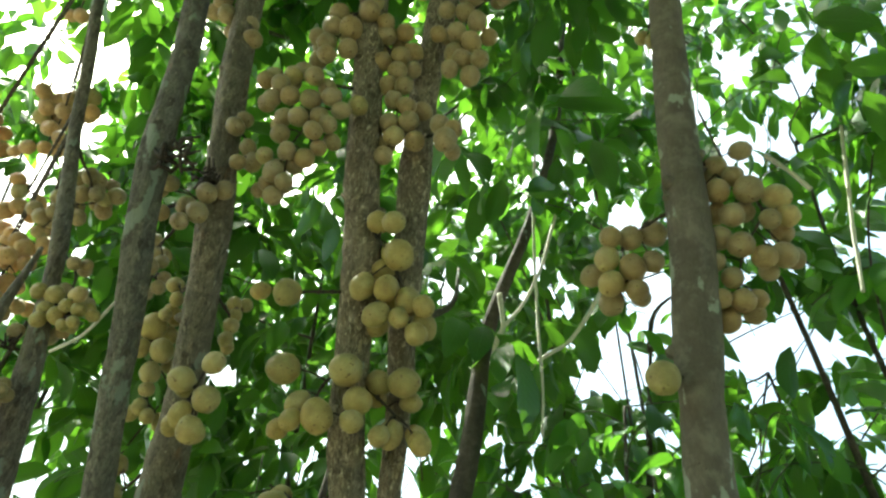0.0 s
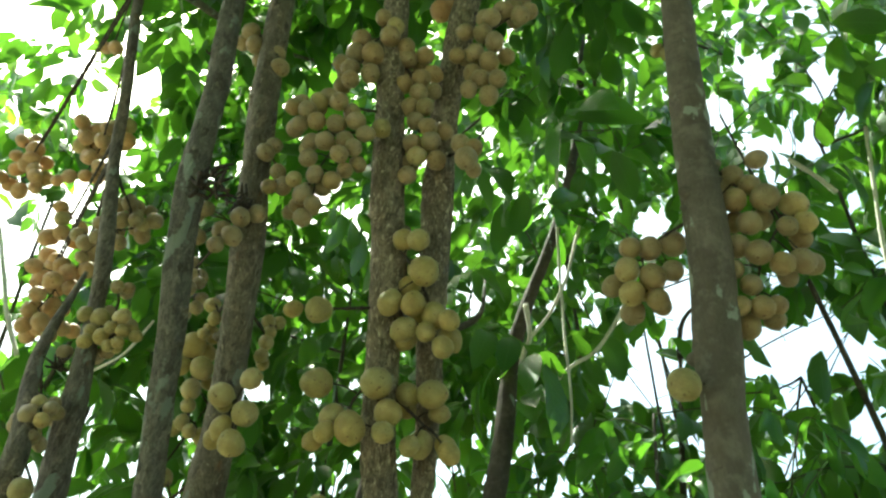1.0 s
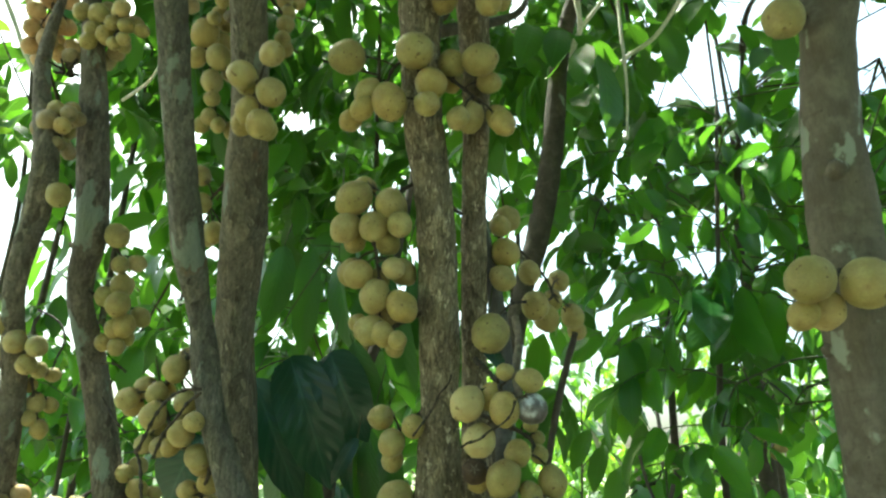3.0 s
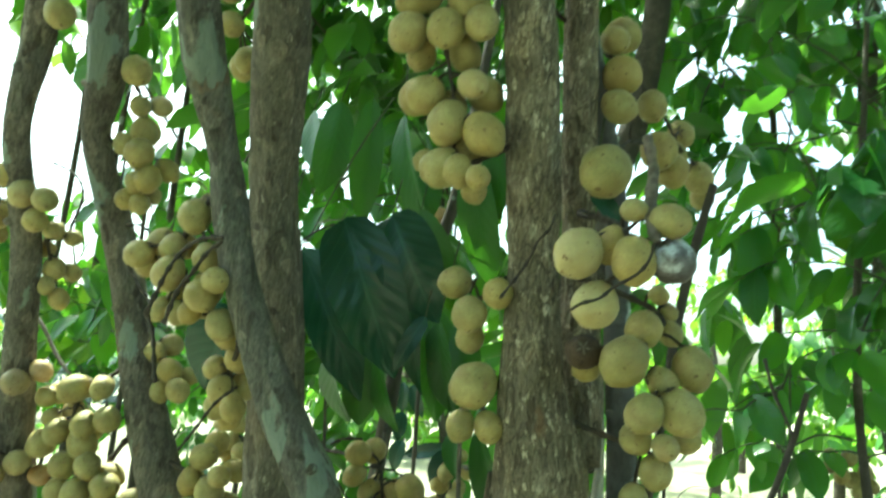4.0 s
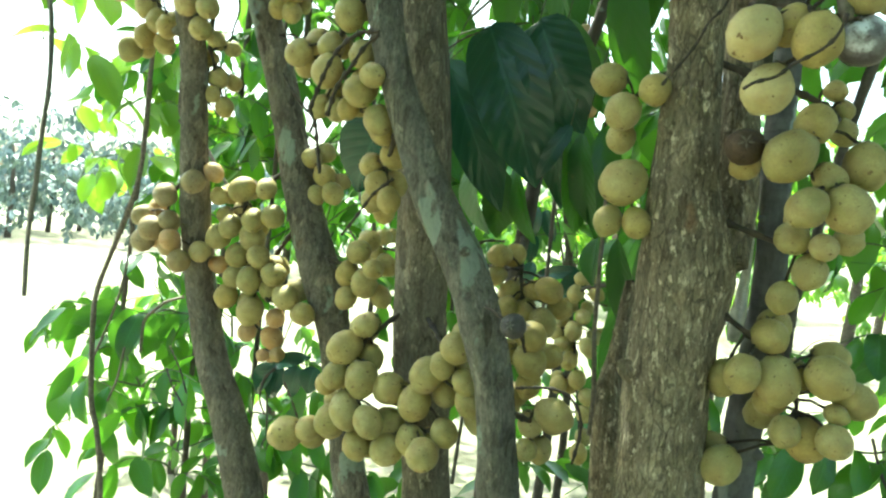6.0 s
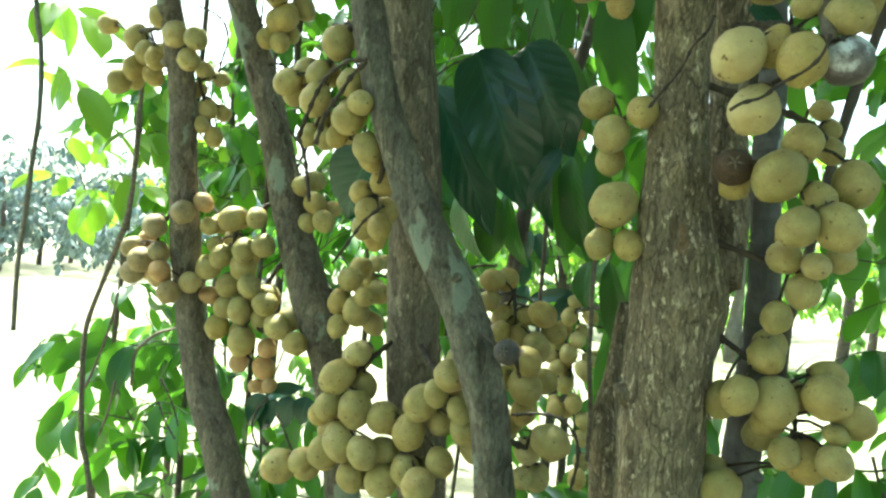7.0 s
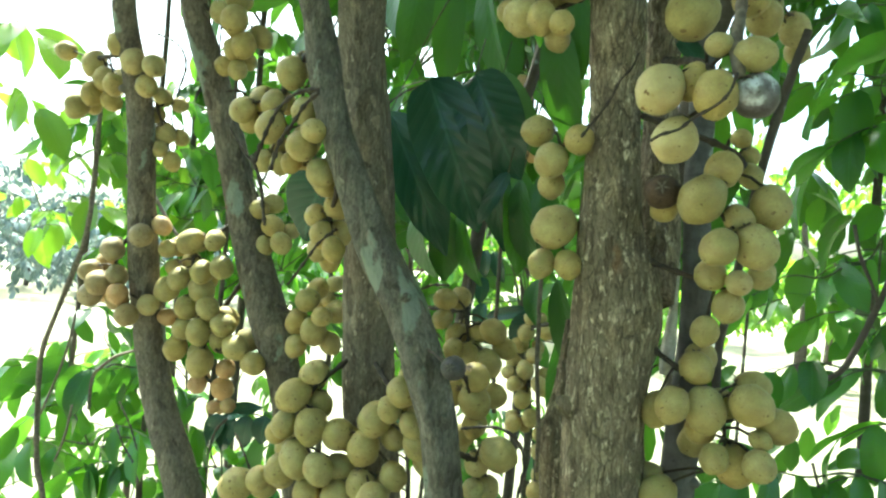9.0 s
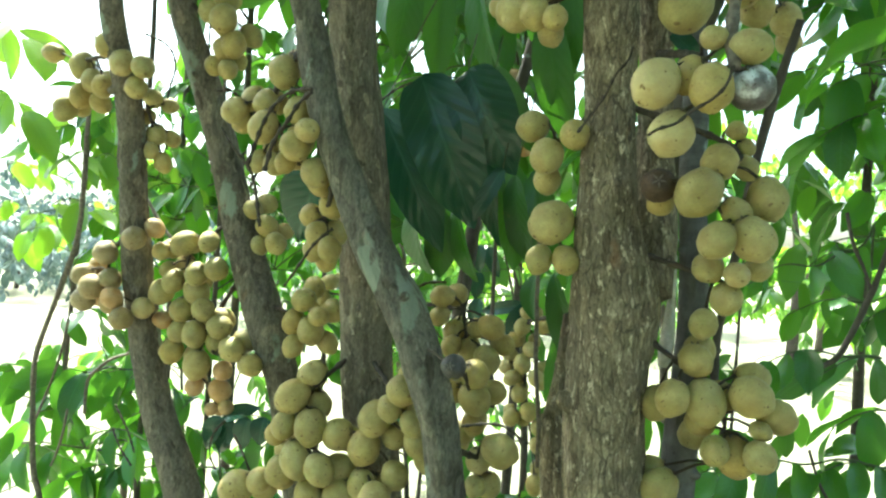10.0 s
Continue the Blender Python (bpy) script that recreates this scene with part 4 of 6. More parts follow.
fruit_bunch("third", [
    (-0.434, 1.176, 1.417, 0.0177), (-0.456, 1.185, 1.383, 0.018), (-0.422, 1.177, 1.374, 0.0193), (-0.449, 1.176, 1.35, 0.0162),
    (-0.402, 1.166, 1.396, 0.0142),
])
fruit_bunch("thin", [
    (-0.675, 1.56, 1.428, 0.0153), (-0.673, 1.565, 1.381, 0.0153), (-0.637, 1.559, 1.43, 0.0175), (-0.624, 1.554, 1.379, 0.0196),
    (-0.65, 1.56, 1.4, 0.0164),
])
fruit_bunch("second", [
    (-0.36, 1.055, 1.308, 0.0206), (-0.334, 1.056, 1.338, 0.015), (-0.368, 1.051, 1.273, 0.0165), (-0.332, 1.053, 1.274, 0.021),
    (-0.389, 1.065, 1.257, 0.0148), (-0.348, 1.05, 1.234, 0.021), (-0.378, 1.063, 1.213, 0.0202), (-0.312, 1.044, 1.229, 0.0179),
    (-0.443, 1.061, 1.183, 0.0222), (-0.409, 1.061, 1.196, 0.0162), (-0.334, 1.056, 1.194, 0.0163),
], fill=1.75)
fruit_bunch("second", [
    (-0.3, 1.065, 1.267, 0.0196), (-0.249, 1.061, 1.293, 0.0197), (-0.263, 1.063, 1.258, 0.0198), (-0.207, 1.042, 1.333, 0.0182),
    (-0.225, 1.049, 1.31, 0.0141), (-0.295, 1.064, 1.196, 0.0201), (-0.264, 1.062, 1.214, 0.0178), (-0.236, 1.041, 1.209, 0.019),
    (-0.196, 1.063, 1.271, 0.016), (-0.197, 1.049, 1.296, 0.0139),
], fill=1.75)
fruit_bunch("thin", [
    (-0.244, 1.234, 1.431, 0.0158), (-0.249, 1.238, 1.403, 0.0143), (-0.23, 1.249, 1.38, 0.0175), (-0.205, 1.244, 1.359, 0.0172),
    (-0.17, 1.229, 1.393, 0.0175), (-0.223, 1.221, 1.365, 0.0139), (-0.175, 1.231, 1.35, 0.0183), (-0.195, 1.244, 1.389, 0.014),
], fill=1.75)
fruit_bunch("lean", [
    (-0.113, 0.96, 1.378, 0.0123), (-0.141, 1.096, 1.323, 0.0194), (-0.136, 1.082, 1.353, 0.0165), (-0.172, 1.107, 1.326, 0.0153),
    (-0.145, 1.111, 1.294, 0.0152), (-0.163, 1.122, 1.276, 0.0142),
], "small bunch with one blackened fruit under the leaning trunk", special={0: BLACK_MESH})
fruit_bunch("lean", [
    (-0.099, 1.065, 1.277, 0.0183), (-0.125, 1.071, 1.261, 0.0149), (-0.126, 1.068, 1.233, 0.0124),
])
fruit_bunch("stump", [
    (-0.283, 1.8, 1.379, 0.016), (-0.294, 1.799, 1.348, 0.0185), (-0.313, 1.8, 1.321, 0.0149), (-0.274, 1.8, 1.3, 0.0172),
    (-0.25, 1.8, 1.351, 0.0159), (-0.291, 1.8, 1.268, 0.0197), (-0.255, 1.787, 1.241, 0.0181), (-0.313, 1.793, 1.236, 0.0172),
    (-0.295, 1.8, 1.203, 0.0197), (-0.273, 1.8, 1.166, 0.0196), (-0.312, 1.8, 1.149, 0.0185), (-0.248, 1.8, 1.133, 0.0194),
    (-0.252, 1.8, 1.096, 0.017), (-0.25, 1.814, 1.258, 0.016), (-0.255, 1.8, 1.011, 0.0206), (-0.332, 1.808, 1.257, 0.0163),
], "long narrow bunch of small fruit on a thin stem", fill=1.75)
fruit_bunch("thin", [
    (-0.286, 1.64, 1.851, 0.0191), (-0.3, 1.667, 1.834, 0.0172), (-0.283, 1.665, 1.754, 0.0136), (-0.282, 1.682, 1.734, 0.0138),
    (-0.292, 1.661, 1.717, 0.017), (-0.317, 1.681, 1.71, 0.0174),
], skins=SUN_AMBER_MESHES)
fruit_bunch("main", [
    (-0.075, 1.067, 1.627, 0.0176), (-0.027, 1.056, 1.614, 0.0158), (-0.056, 1.056, 1.593, 0.0188), (-0.062, 1.085, 1.572, 0.0155),
], fill=1.0)
fruit_bunch("main", [
    (-0.048, 1.056, 1.523, 0.0231), (-0.06, 1.056, 1.484, 0.0149), (-0.032, 1.056, 1.484, 0.0146),
], fill=1.0)
fruit_bunch("main", [
    (-0.093, 1.034, 1.744, 0.0172), (-0.065, 1.023, 1.734, 0.0161), (-0.041, 1.013, 1.723, 0.0129),
])
fruit_bunch("main_side", [
    (0.064, 0.951, 1.633, 0.0205), (0.077, 0.96, 1.592, 0.0206), (0.09, 0.97, 1.644, 0.0155), (0.108, 0.95, 1.627, 0.0185),
    (0.136, 0.96, 1.661, 0.0152), (0.138, 0.969, 1.629, 0.0187), (0.108, 0.96, 1.671, 0.0104),
], "bunch of large yellow fruit, one grey with mould", special={0: RIPE_MESHES[0], 5: MOULD_MESH, 1: RIPE_MESHES[1]}, fill=1.0)
fruit_bunch("main", [
    (0.06, 1.038, 1.558, 0.0174), (0.097, 1.03, 1.55, 0.022), (0.113, 1.046, 1.58, 0.0176), (0.129, 1.046, 1.533, 0.0142),
    (0.155, 1.056, 1.547, 0.0189), (0.144, 1.033, 1.508, 0.0194), (0.114, 1.017, 1.506, 0.0168), (0.127, 1.089, 1.618, 0.0101),
    (0.135, 1.097, 1.602, 0.0101), (0.137, 1.091, 1.581, 0.0123),
], "hanging bunch of yellow fruit with one rotten brown", special={0: ROT_MESH}, fill=1.1)
fruit_bunch("main", [
    (0.105, 1.08, 1.482, 0.0156), (0.131, 1.072, 1.475, 0.0125), (0.149, 1.086, 1.481, 0.0121), (0.122, 1.083, 1.452, 0.0155),
    (0.102, 1.08, 1.426, 0.014),
])
fruit_bunch("main", [
    (0.095, 1.092, 1.388, 0.0171), (0.076, 1.07, 1.352, 0.0167), (0.105, 1.091, 1.348, 0.0209), (0.147, 1.092, 1.357, 0.0209),
    (0.101, 1.115, 1.324, 0.0157), (0.116, 1.082, 1.303, 0.0149), (0.134, 1.109, 1.294, 0.0204), (0.156, 1.084, 1.302, 0.0157),
    (0.156, 1.092, 1.325, 0.0099), (0.064, 1.092, 1.257, 0.019),
], fill=1.75)
fruit_bunch("right", [
    (0.456, 0.951, 1.769, 0.0272), (0.521, 0.97, 1.767, 0.0301), (0.48, 0.996, 1.744, 0.0246), (0.45, 0.972, 1.733, 0.0172),
], "pairs of large oval fruit clinging to the smooth trunk", special={0: FRUIT_MESHES[1], 1: FRUIT_MESHES[4]}, fill=1.0)
fruit_bunch("right", [
    (0.477, 0.961, 2.123, 0.0275),
], "single oval yellow fruit on the smooth trunk", fill=1.0)
fruit_bunch("main", [
    (0.078, 1.058, 1.738, 0.0267), (0.082, 1.15, 1.928, 0.0168), (0.09, 1.15, 1.883, 0.023), (0.088, 1.13, 1.836, 0.0196),
    (0.122, 1.2, 1.864, 0.019), (0.129, 1.22, 1.814, 0.0237), (0.161, 1.42, 1.908, 0.0225), (0.151, 1.38, 1.862, 0.0195),
    (0.185, 1.42, 1.84, 0.0232),
], fill=1.25)
fruit_bunch("main", [
    (-0.11, 1.005, 1.929, 0.0256), (-0.059, 1.012, 1.92, 0.022), (-0.081, 1.009, 1.885, 0.021), (-0.123, 1.01, 1.887, 0.0212),
    (-0.042, 1.007, 1.886, 0.0183), (-0.105, 1.026, 1.821, 0.0209), (-0.079, 1.026, 1.788, 0.0222), (-0.04, 1.025, 1.772, 0.0219),
    (-0.085, 1.034, 1.742, 0.0204), (-0.053, 1.021, 1.826, 0.0165),
], fill=1.75)
fruit_bunch("main", [
    (-0.016, 0.96, 2.133, 0.0276), (0.006, 0.975, 2.086, 0.0232), (-0.051, 0.961, 2.054, 0.0254), (0.003, 0.965, 2.048, 0.0176),
    (-0.117, 0.959, 2.134, 0.0255), (-0.088, 0.979, 2.082, 0.021), (-0.115, 0.984, 2.043, 0.0174), (-0.091, 0.963, 2.049, 0.0171),
], fill=1.0)
fruit_bunch("main", [
    (0.074, 0.99, 2.127, 0.0252), (0.031, 1.002, 2.134, 0.0213), (0.055, 1.024, 2.054, 0.0211), (0.104, 1.011, 2.033, 0.0188),
    (0.042, 0.995, 2.038, 0.0162),
])
fruit_bunch("main", [
    (-0.003, 0.936, 2.281, 0.0221), (0.039, 0.932, 2.274, 0.0218), (0.025, 0.944, 2.228, 0.0218), (0.075, 0.952, 2.261, 0.0238),
    (0.104, 0.935, 2.238, 0.0188), (0.093, 0.95, 2.194, 0.0188), (0.063, 0.945, 2.223, 0.0173), (0.055, 0.926, 2.341, 0.0276),
    (0.012, 0.925, 2.417, 0.0213), (0.043, 0.906, 2.399, 0.0208),
])
fruit_bunch("main", [
    (-0.128, 0.927, 2.262, 0.0241), (-0.174, 0.926, 2.265, 0.0162),
], "small fruit growing straight from the bark")
fruit_bunch("second", [
    (-0.247, 0.896, 2.08, 0.0209), (-0.203, 0.901, 2.05, 0.0206), (-0.239, 0.909, 2.03, 0.0182), (-0.215, 0.903, 2.003, 0.0195),
    (-0.202, 0.892, 2.105, 0.0175),
])
fruit_bunch("second", [
    (-0.365, 1.02, 2.204, 0.0216), (-0.406, 1.019, 2.208, 0.0168), (-0.396, 1.019, 2.253, 0.024), (-0.377, 1.027, 2.164, 0.0186),
    (-0.375, 1, 2.332, 0.0141), (-0.36, 1, 2.301, 0.0129), (-0.371, 1.016, 2.284, 0.014), (-0.371, 0.999, 2.266, 0.0118),
    (-0.375, 1.031, 2.134, 0.0136), (-0.38, 1.037, 2.104, 0.0136), (-0.362, 1.038, 2.087, 0.0125),
])
fruit_bunch("second", [
    (-0.27, 1.045, 2.321, 0.0143), (-0.263, 1.041, 2.27, 0.015), (-0.267, 1.043, 2.243, 0.014), (-0.262, 1.045, 2.296, 0.0132),
])
fruit_bunch("second", [
    (-0.411, 1.085, 2.022, 0.0178), (-0.408, 1.093, 1.977, 0.0176), (-0.384, 1.101, 1.926, 0.0174),
])
fruit_bunch("third", [
    (-0.626, 1.034, 2.335, 0.0193), (-0.658, 1.028, 2.341, 0.0161), (-0.605, 1.035, 2.289, 0.0179), (-0.583, 1.02, 2.301, 0.0136),
    (-0.557, 1.024, 2.294, 0.0146), (-0.559, 1.025, 2.268, 0.0124), (-0.633, 1.033, 2.303, 0.0149), (-0.633, 1.029, 2.276, 0.0147),
], fill=1.8)
fruit_bunch("third", [
    (-1.172, 1.389, 2.822, 0.0282), (-1.139, 1.393, 2.779, 0.0295), (-1.151, 1.379, 2.733, 0.0229), (-1.096, 1.379, 2.756, 0.0229),
    (-1.125, 1.407, 2.635, 0.0258), (-1.111, 1.415, 2.585, 0.0256), (-1.153, 1.399, 2.687, 0.0214),
], "distant small bunch of fruit, sunlight painted into the skins", fill=1.8, skins=SUN_AMBER_MESHES)
fruit_bunch("fourth", [
    (-0.656, 1.003, 2.106, 0.0177), (-0.657, 1.017, 2.133, 0.0151), (-0.683, 1.017, 2.102, 0.015), (-0.627, 1.005, 2.094, 0.0147),
    (-0.642, 1.018, 2.068, 0.0138), (-0.626, 1.013, 2.12, 0.0139),
], skins=SHADE_BROWN_MESHES)
fruit_bunch("fourth", [
    (-0.611, 1.01, 1.97, 0.0198),
], "small fruit growing straight from the bark")
fruit_bunch("third", [
    (-0.571, 1.111, 1.934, 0.0211), (-0.562, 1.119, 1.884, 0.0149), (-0.564, 1.133, 1.852, 0.0189), (-0.556, 1.122, 1.817, 0.0205),
    (-0.548, 1.136, 1.782, 0.0186), (-0.561, 1.141, 1.749, 0.0146),
])
fruit_bunch("right", [
    (0.691, 0.933, 2.598, 0.0198), (0.644, 0.95, 2.572, 0.0221), (0.583, 0.948, 2.505, 0.0247), (0.633, 0.948, 2.505, 0.0235),
    (0.667, 0.943, 2.539, 0.0205), (0.684, 0.936, 2.498, 0.0273), (0.65, 0.956, 2.453, 0.0229), (0.74, 0.956, 2.496, 0.0243),
    (0.748, 0.958, 2.452, 0.0217), (0.712, 0.951, 2.438, 0.0195), (0.624, 0.973, 2.412, 0.0228), (0.65, 0.954, 2.381, 0.0241),
    (0.688, 0.966, 2.363, 0.0219), (0.728, 0.977, 2.376, 0.0232), (0.629, 0.977, 2.326, 0.0198), (0.6, 0.976, 2.281, 0.0184),
    (0.638, 0.98, 2.28, 0.0213), (0.669, 0.994, 2.294, 0.0176), (0.605, 0.971, 2.357, 0.0181),
], "broad bunch of fruit beside the smooth trunk, shade painted into brownish skins", skins=SHADE_BROWN_MESHES)
fruit_bunch("right", [
    (0.43, 1.022, 2.405, 0.0237), (0.439, 1.005, 2.444, 0.0218), (0.479, 1.019, 2.454, 0.0242), (0.525, 1.025, 2.469, 0.0266),
    (0.475, 1.022, 2.386, 0.0256), (0.515, 1.03, 2.405, 0.0215), (0.434, 1.032, 2.356, 0.0254), (0.48, 1.034, 2.342, 0.021),
], skins=SHADE_BROWN_MESHES)
fruit_bunch("main_side", [
    (0.161, 0.849, 2.976, 0.0235), (0.187, 0.85, 2.94, 0.0231), (0.142, 0.859, 2.915, 0.023), (0.174, 0.863, 2.883, 0.024),
    (0.155, 0.87, 2.832, 0.0223), (0.193, 0.862, 2.817, 0.0208), (0.173, 0.879, 2.783, 0.0219), (0.135, 0.879, 2.868, 0.0215),
    (0.208, 0.837, 3.046, 0.0253), (0.182, 0.83, 3.01, 0.0222), (0.232, 0.853, 3.083, 0.0244), (0.247, 0.838, 3.023, 0.0223),
], fill=1.8, skins=SHADE_BROWN_MESHES)
fruit_bunch("main", [
    (0.018, 0.878, 2.807, 0.0212), (0, 0.889, 2.772, 0.021), (0.036, 0.88, 2.758, 0.0207), (-0.015, 0.87, 2.831, 0.0214),
    (0.016, 0.891, 2.726, 0.0206), (0.045, 0.887, 2.7, 0.0203), (0.012, 0.902, 2.666, 0.0213), (0.022, 0.871, 2.849, 0.0215),
    (-0.013, 0.859, 2.911, 0.0246), (0.052, 0.894, 2.661, 0.0211), (0.024, 0.903, 2.627, 0.0209), (0.006, 0.912, 2.581, 0.0195),
], fill=1.8, skins=SHADE_BROWN_MESHES)
fruit_bunch("main_side", [
    (0.13, 0.874, 2.581, 0.0233), (0.115, 0.891, 2.644, 0.0208), (0.143, 0.882, 2.619, 0.0193),
], skins=SHADE_BROWN_MESHES)
fruit_bunch("main", [
    (-0.191, 0.808, 2.678, 0.0196), (-0.224, 0.81, 2.694, 0.0187), (-0.174, 0.814, 2.712, 0.0199), (-0.129, 0.809, 2.701, 0.0197),
    (-0.205, 0.818, 2.646, 0.0183), (-0.169, 0.814, 2.648, 0.0194), (-0.128, 0.818, 2.64, 0.0204), (-0.144, 0.82, 2.592, 0.02),
    (-0.109, 0.834, 2.606, 0.0202), (-0.177, 0.83, 2.603, 0.018), (-0.175, 0.832, 2.558, 0.0187), (-0.156, 0.838, 2.516, 0.0184),
    (-0.174, 0.845, 2.471, 0.0191), (-0.11, 0.821, 2.553, 0.0185), (-0.088, 0.817, 2.644, 0.0192), (-0.087, 0.829, 2.578, 0.0176),
], fill=1.8, skins=SHADE_BROWN_MESHES)
fruit_bunch("main", [
    (-0.125, 0.83, 2.904, 0.0243), (-0.082, 0.821, 2.884, 0.0265), (-0.116, 0.823, 2.948, 0.0234), (-0.047, 0.814, 2.937, 0.0243),
    (-0.129, 0.827, 2.842, 0.0212), (-0.085, 0.836, 2.832, 0.0224), (-0.154, 0.832, 2.872, 0.0203), (-0.039, 0.817, 2.981, 0.0222),
], fill=1.8, skins=SHADE_BROWN_MESHES)
fruit_bunch("main", [
    (-0.044, 0.851, 2.659, 0.0208),
], "small fruit growing straight from the bark")
fruit_bunch("second", [
    (-0.281, 0.842, 2.416, 0.0188), (-0.287, 0.844, 2.372, 0.0194), (-0.314, 0.851, 2.393, 0.0177), (-0.352, 0.839, 2.438, 0.0159),
    (-0.354, 0.848, 2.376, 0.0155),
], fill=1.8, skins=SHADE_BROWN_MESHES)
fruit_bunch("second", [
    (-0.272, 0.842, 2.594, 0.0193), (-0.265, 0.853, 2.626, 0.0174), (-0.23, 0.869, 2.522, 0.0189), (-0.202, 0.851, 2.52, 0.0164),
    (-0.18, 0.872, 2.493, 0.0197), (-0.189, 0.865, 2.461, 0.0161), (-0.243, 0.859, 2.552, 0.0168),
], fill=1.8, skins=SHADE_BROWN_MESHES)
fruit_bunch("second", [
    (-0.362, 0.808, 2.933, 0.0222), (-0.381, 0.8, 2.982, 0.0199), (-0.291, 0.82, 2.854, 0.0215), (-0.305, 0.813, 2.9, 0.0193),
], skins=SHADE_BROWN_MESHES)
fruit_bunch("third", [
    (-1.044, 1.22, 3.057, 0.022), (-1.028, 1.209, 3.121, 0.0224), (-1.006, 1.225, 3.023, 0.0218), (-1.04, 1.231, 2.99, 0.02),
    (-1.091, 1.23, 2.992, 0.0201), (-1.025, 1.202, 3.17, 0.0209),
], "distant small bunch of fruit, sunlight painted into the skins", fill=1.8, skins=SUN_AMBER_MESHES)
fruit_bunch("third", [
    (-1.513, 1.38, 3.361, 0.024), (-1.44, 1.38, 3.232, 0.0251), (-1.378, 1.381, 3.173, 0.0246),
], "distant small bunch of fruit, sunlight painted into the skins", fill=1.8, skins=SUN_AMBER_MESHES)
fruit_bunch("third", [
    (-1.304, 1.317, 3.819, 0.0285), (-1.352, 1.323, 3.833, 0.0243),
], "distant small bunch of fruit, sunlight painted into the skins", fill=1.8, skins=SUN_AMBER_MESHES)
fruit_bunch("third", [
    (-1.129, 1.378, 2.795, 0.0233), (-1.158, 1.39, 2.764, 0.0232), (-1.098, 1.397, 2.7, 0.0211), (-1.087, 1.413, 2.598, 0.022),
    (-1.037, 1.416, 2.576, 0.0218), (-1.122, 1.407, 2.633, 0.0207),
], "distant small bunch of fruit, sunlight painted into the skins", fill=1.8, skins=SUN_AMBER_MESHES)
fruit_bunch("third", [
    (-0.734, 1.093, 2.725, 0.0197), (-0.741, 1.101, 2.675, 0.0208), (-0.704, 1.101, 2.673, 0.018), (-0.729, 1.111, 2.61, 0.019),
    (-0.822, 1.115, 2.618, 0.0206), (-0.787, 1.104, 2.624, 0.0191),
], fill=1.8, skins=SHADE_BROWN_MESHES)
fruit_bunch("main_side", [
    (0.048, 0.895, 3.169, 0.0289), (0.077, 0.905, 3.21, 0.025),
], "orange fruit high beside the trunk, sunlight painted into the skins", skins=SUN_AMBER_MESHES)
fruit_bunch("far_right", [
    (0.656, 2.913, 1.348, 0.0251), (0.701, 2.94, 1.36, 0.0252), (0.675, 2.924, 1.306, 0.025), (0.713, 2.945, 1.295, 0.0233),
    (0.742, 2.926, 1.323, 0.0231), (0.766, 2.971, 1.276, 0.0233), (0.728, 2.961, 1.257, 0.0233),
])
fruit_bunch("far_right", [
    (0.849, 2.927, 1.761, 0.0282), (0.889, 2.956, 1.779, 0.0265), (0.864, 2.937, 1.814, 0.0227), (0.886, 2.944, 1.722, 0.0263),
    (0.839, 2.937, 1.71, 0.0244), (0.899, 2.94, 1.67, 0.0242),
])
fruit_bunch("right", [
    (0.619, 1.025, 3.105, 0.0201), (0.598, 1.034, 3.135, 0.019),
], "small fruit growing straight from the bark")


def loose_bunch(stem, centre, spread, count, radius, skins, seed):
    """A bunch of packed fruit round a centre, hanging from the nearest part of its stem."""
    rng = random.Random(seed)
    fruits = []
    for _ in range(count * 60):
        if len(fruits) == count:
            break
        d = Vector((rng.gauss(0, 0.55), rng.gauss(0, 0.4), rng.gauss(0, 0.75))) * spread
        r = radius * rng.uniform(0.85, 1.1)
        p = Vector(centre) + d
        if all((p - Vector(o[:3])).length > (o[3] + r) * 0.9 for o in fruits):
            fruits.append((*p, r))
    return fruit_bunch(stem, fruits, "dense bunch of amber-brown fruit on a slender stem", fill=1.2, skins=skins)


loose_bunch("third", (-1.208, 1.360, 3.297), 0.083, 14, 0.0284, SUN_AMBER_MESHES, 165)
loose_bunch("third", (-1.477, 1.420, 3.254), 0.079, 9, 0.0302, SUN_AMBER_MESHES, 45)
loose_bunch("third", (-0.757, 1.150, 2.731), 0.048, 10, 0.0207, SHADE_BROWN_MESHES, 235)
loose_bunch("third", (-1.089, 1.300, 2.852), 0.041, 6, 0.0244, SUN_AMBER_MESHES, 112)
loose_bunch("third", (-1.050, 1.340, 2.667), 0.068, 12, 0.0234, SUN_AMBER_MESHES, 100)
loose_bunch("third", (-0.635, 1.080, 2.335), 0.045, 12, 0.0172, SHADE_BROWN_MESHES, 190)
loose_bunch("fourth", (-0.754, 1.120, 2.157), 0.043, 9, 0.0175, SHADE_BROWN_MESHES, 50)
loose_bunch("second", (-0.469, 1.050, 2.402), 0.033, 9, 0.0165, SHADE_BROWN_MESHES, 330)


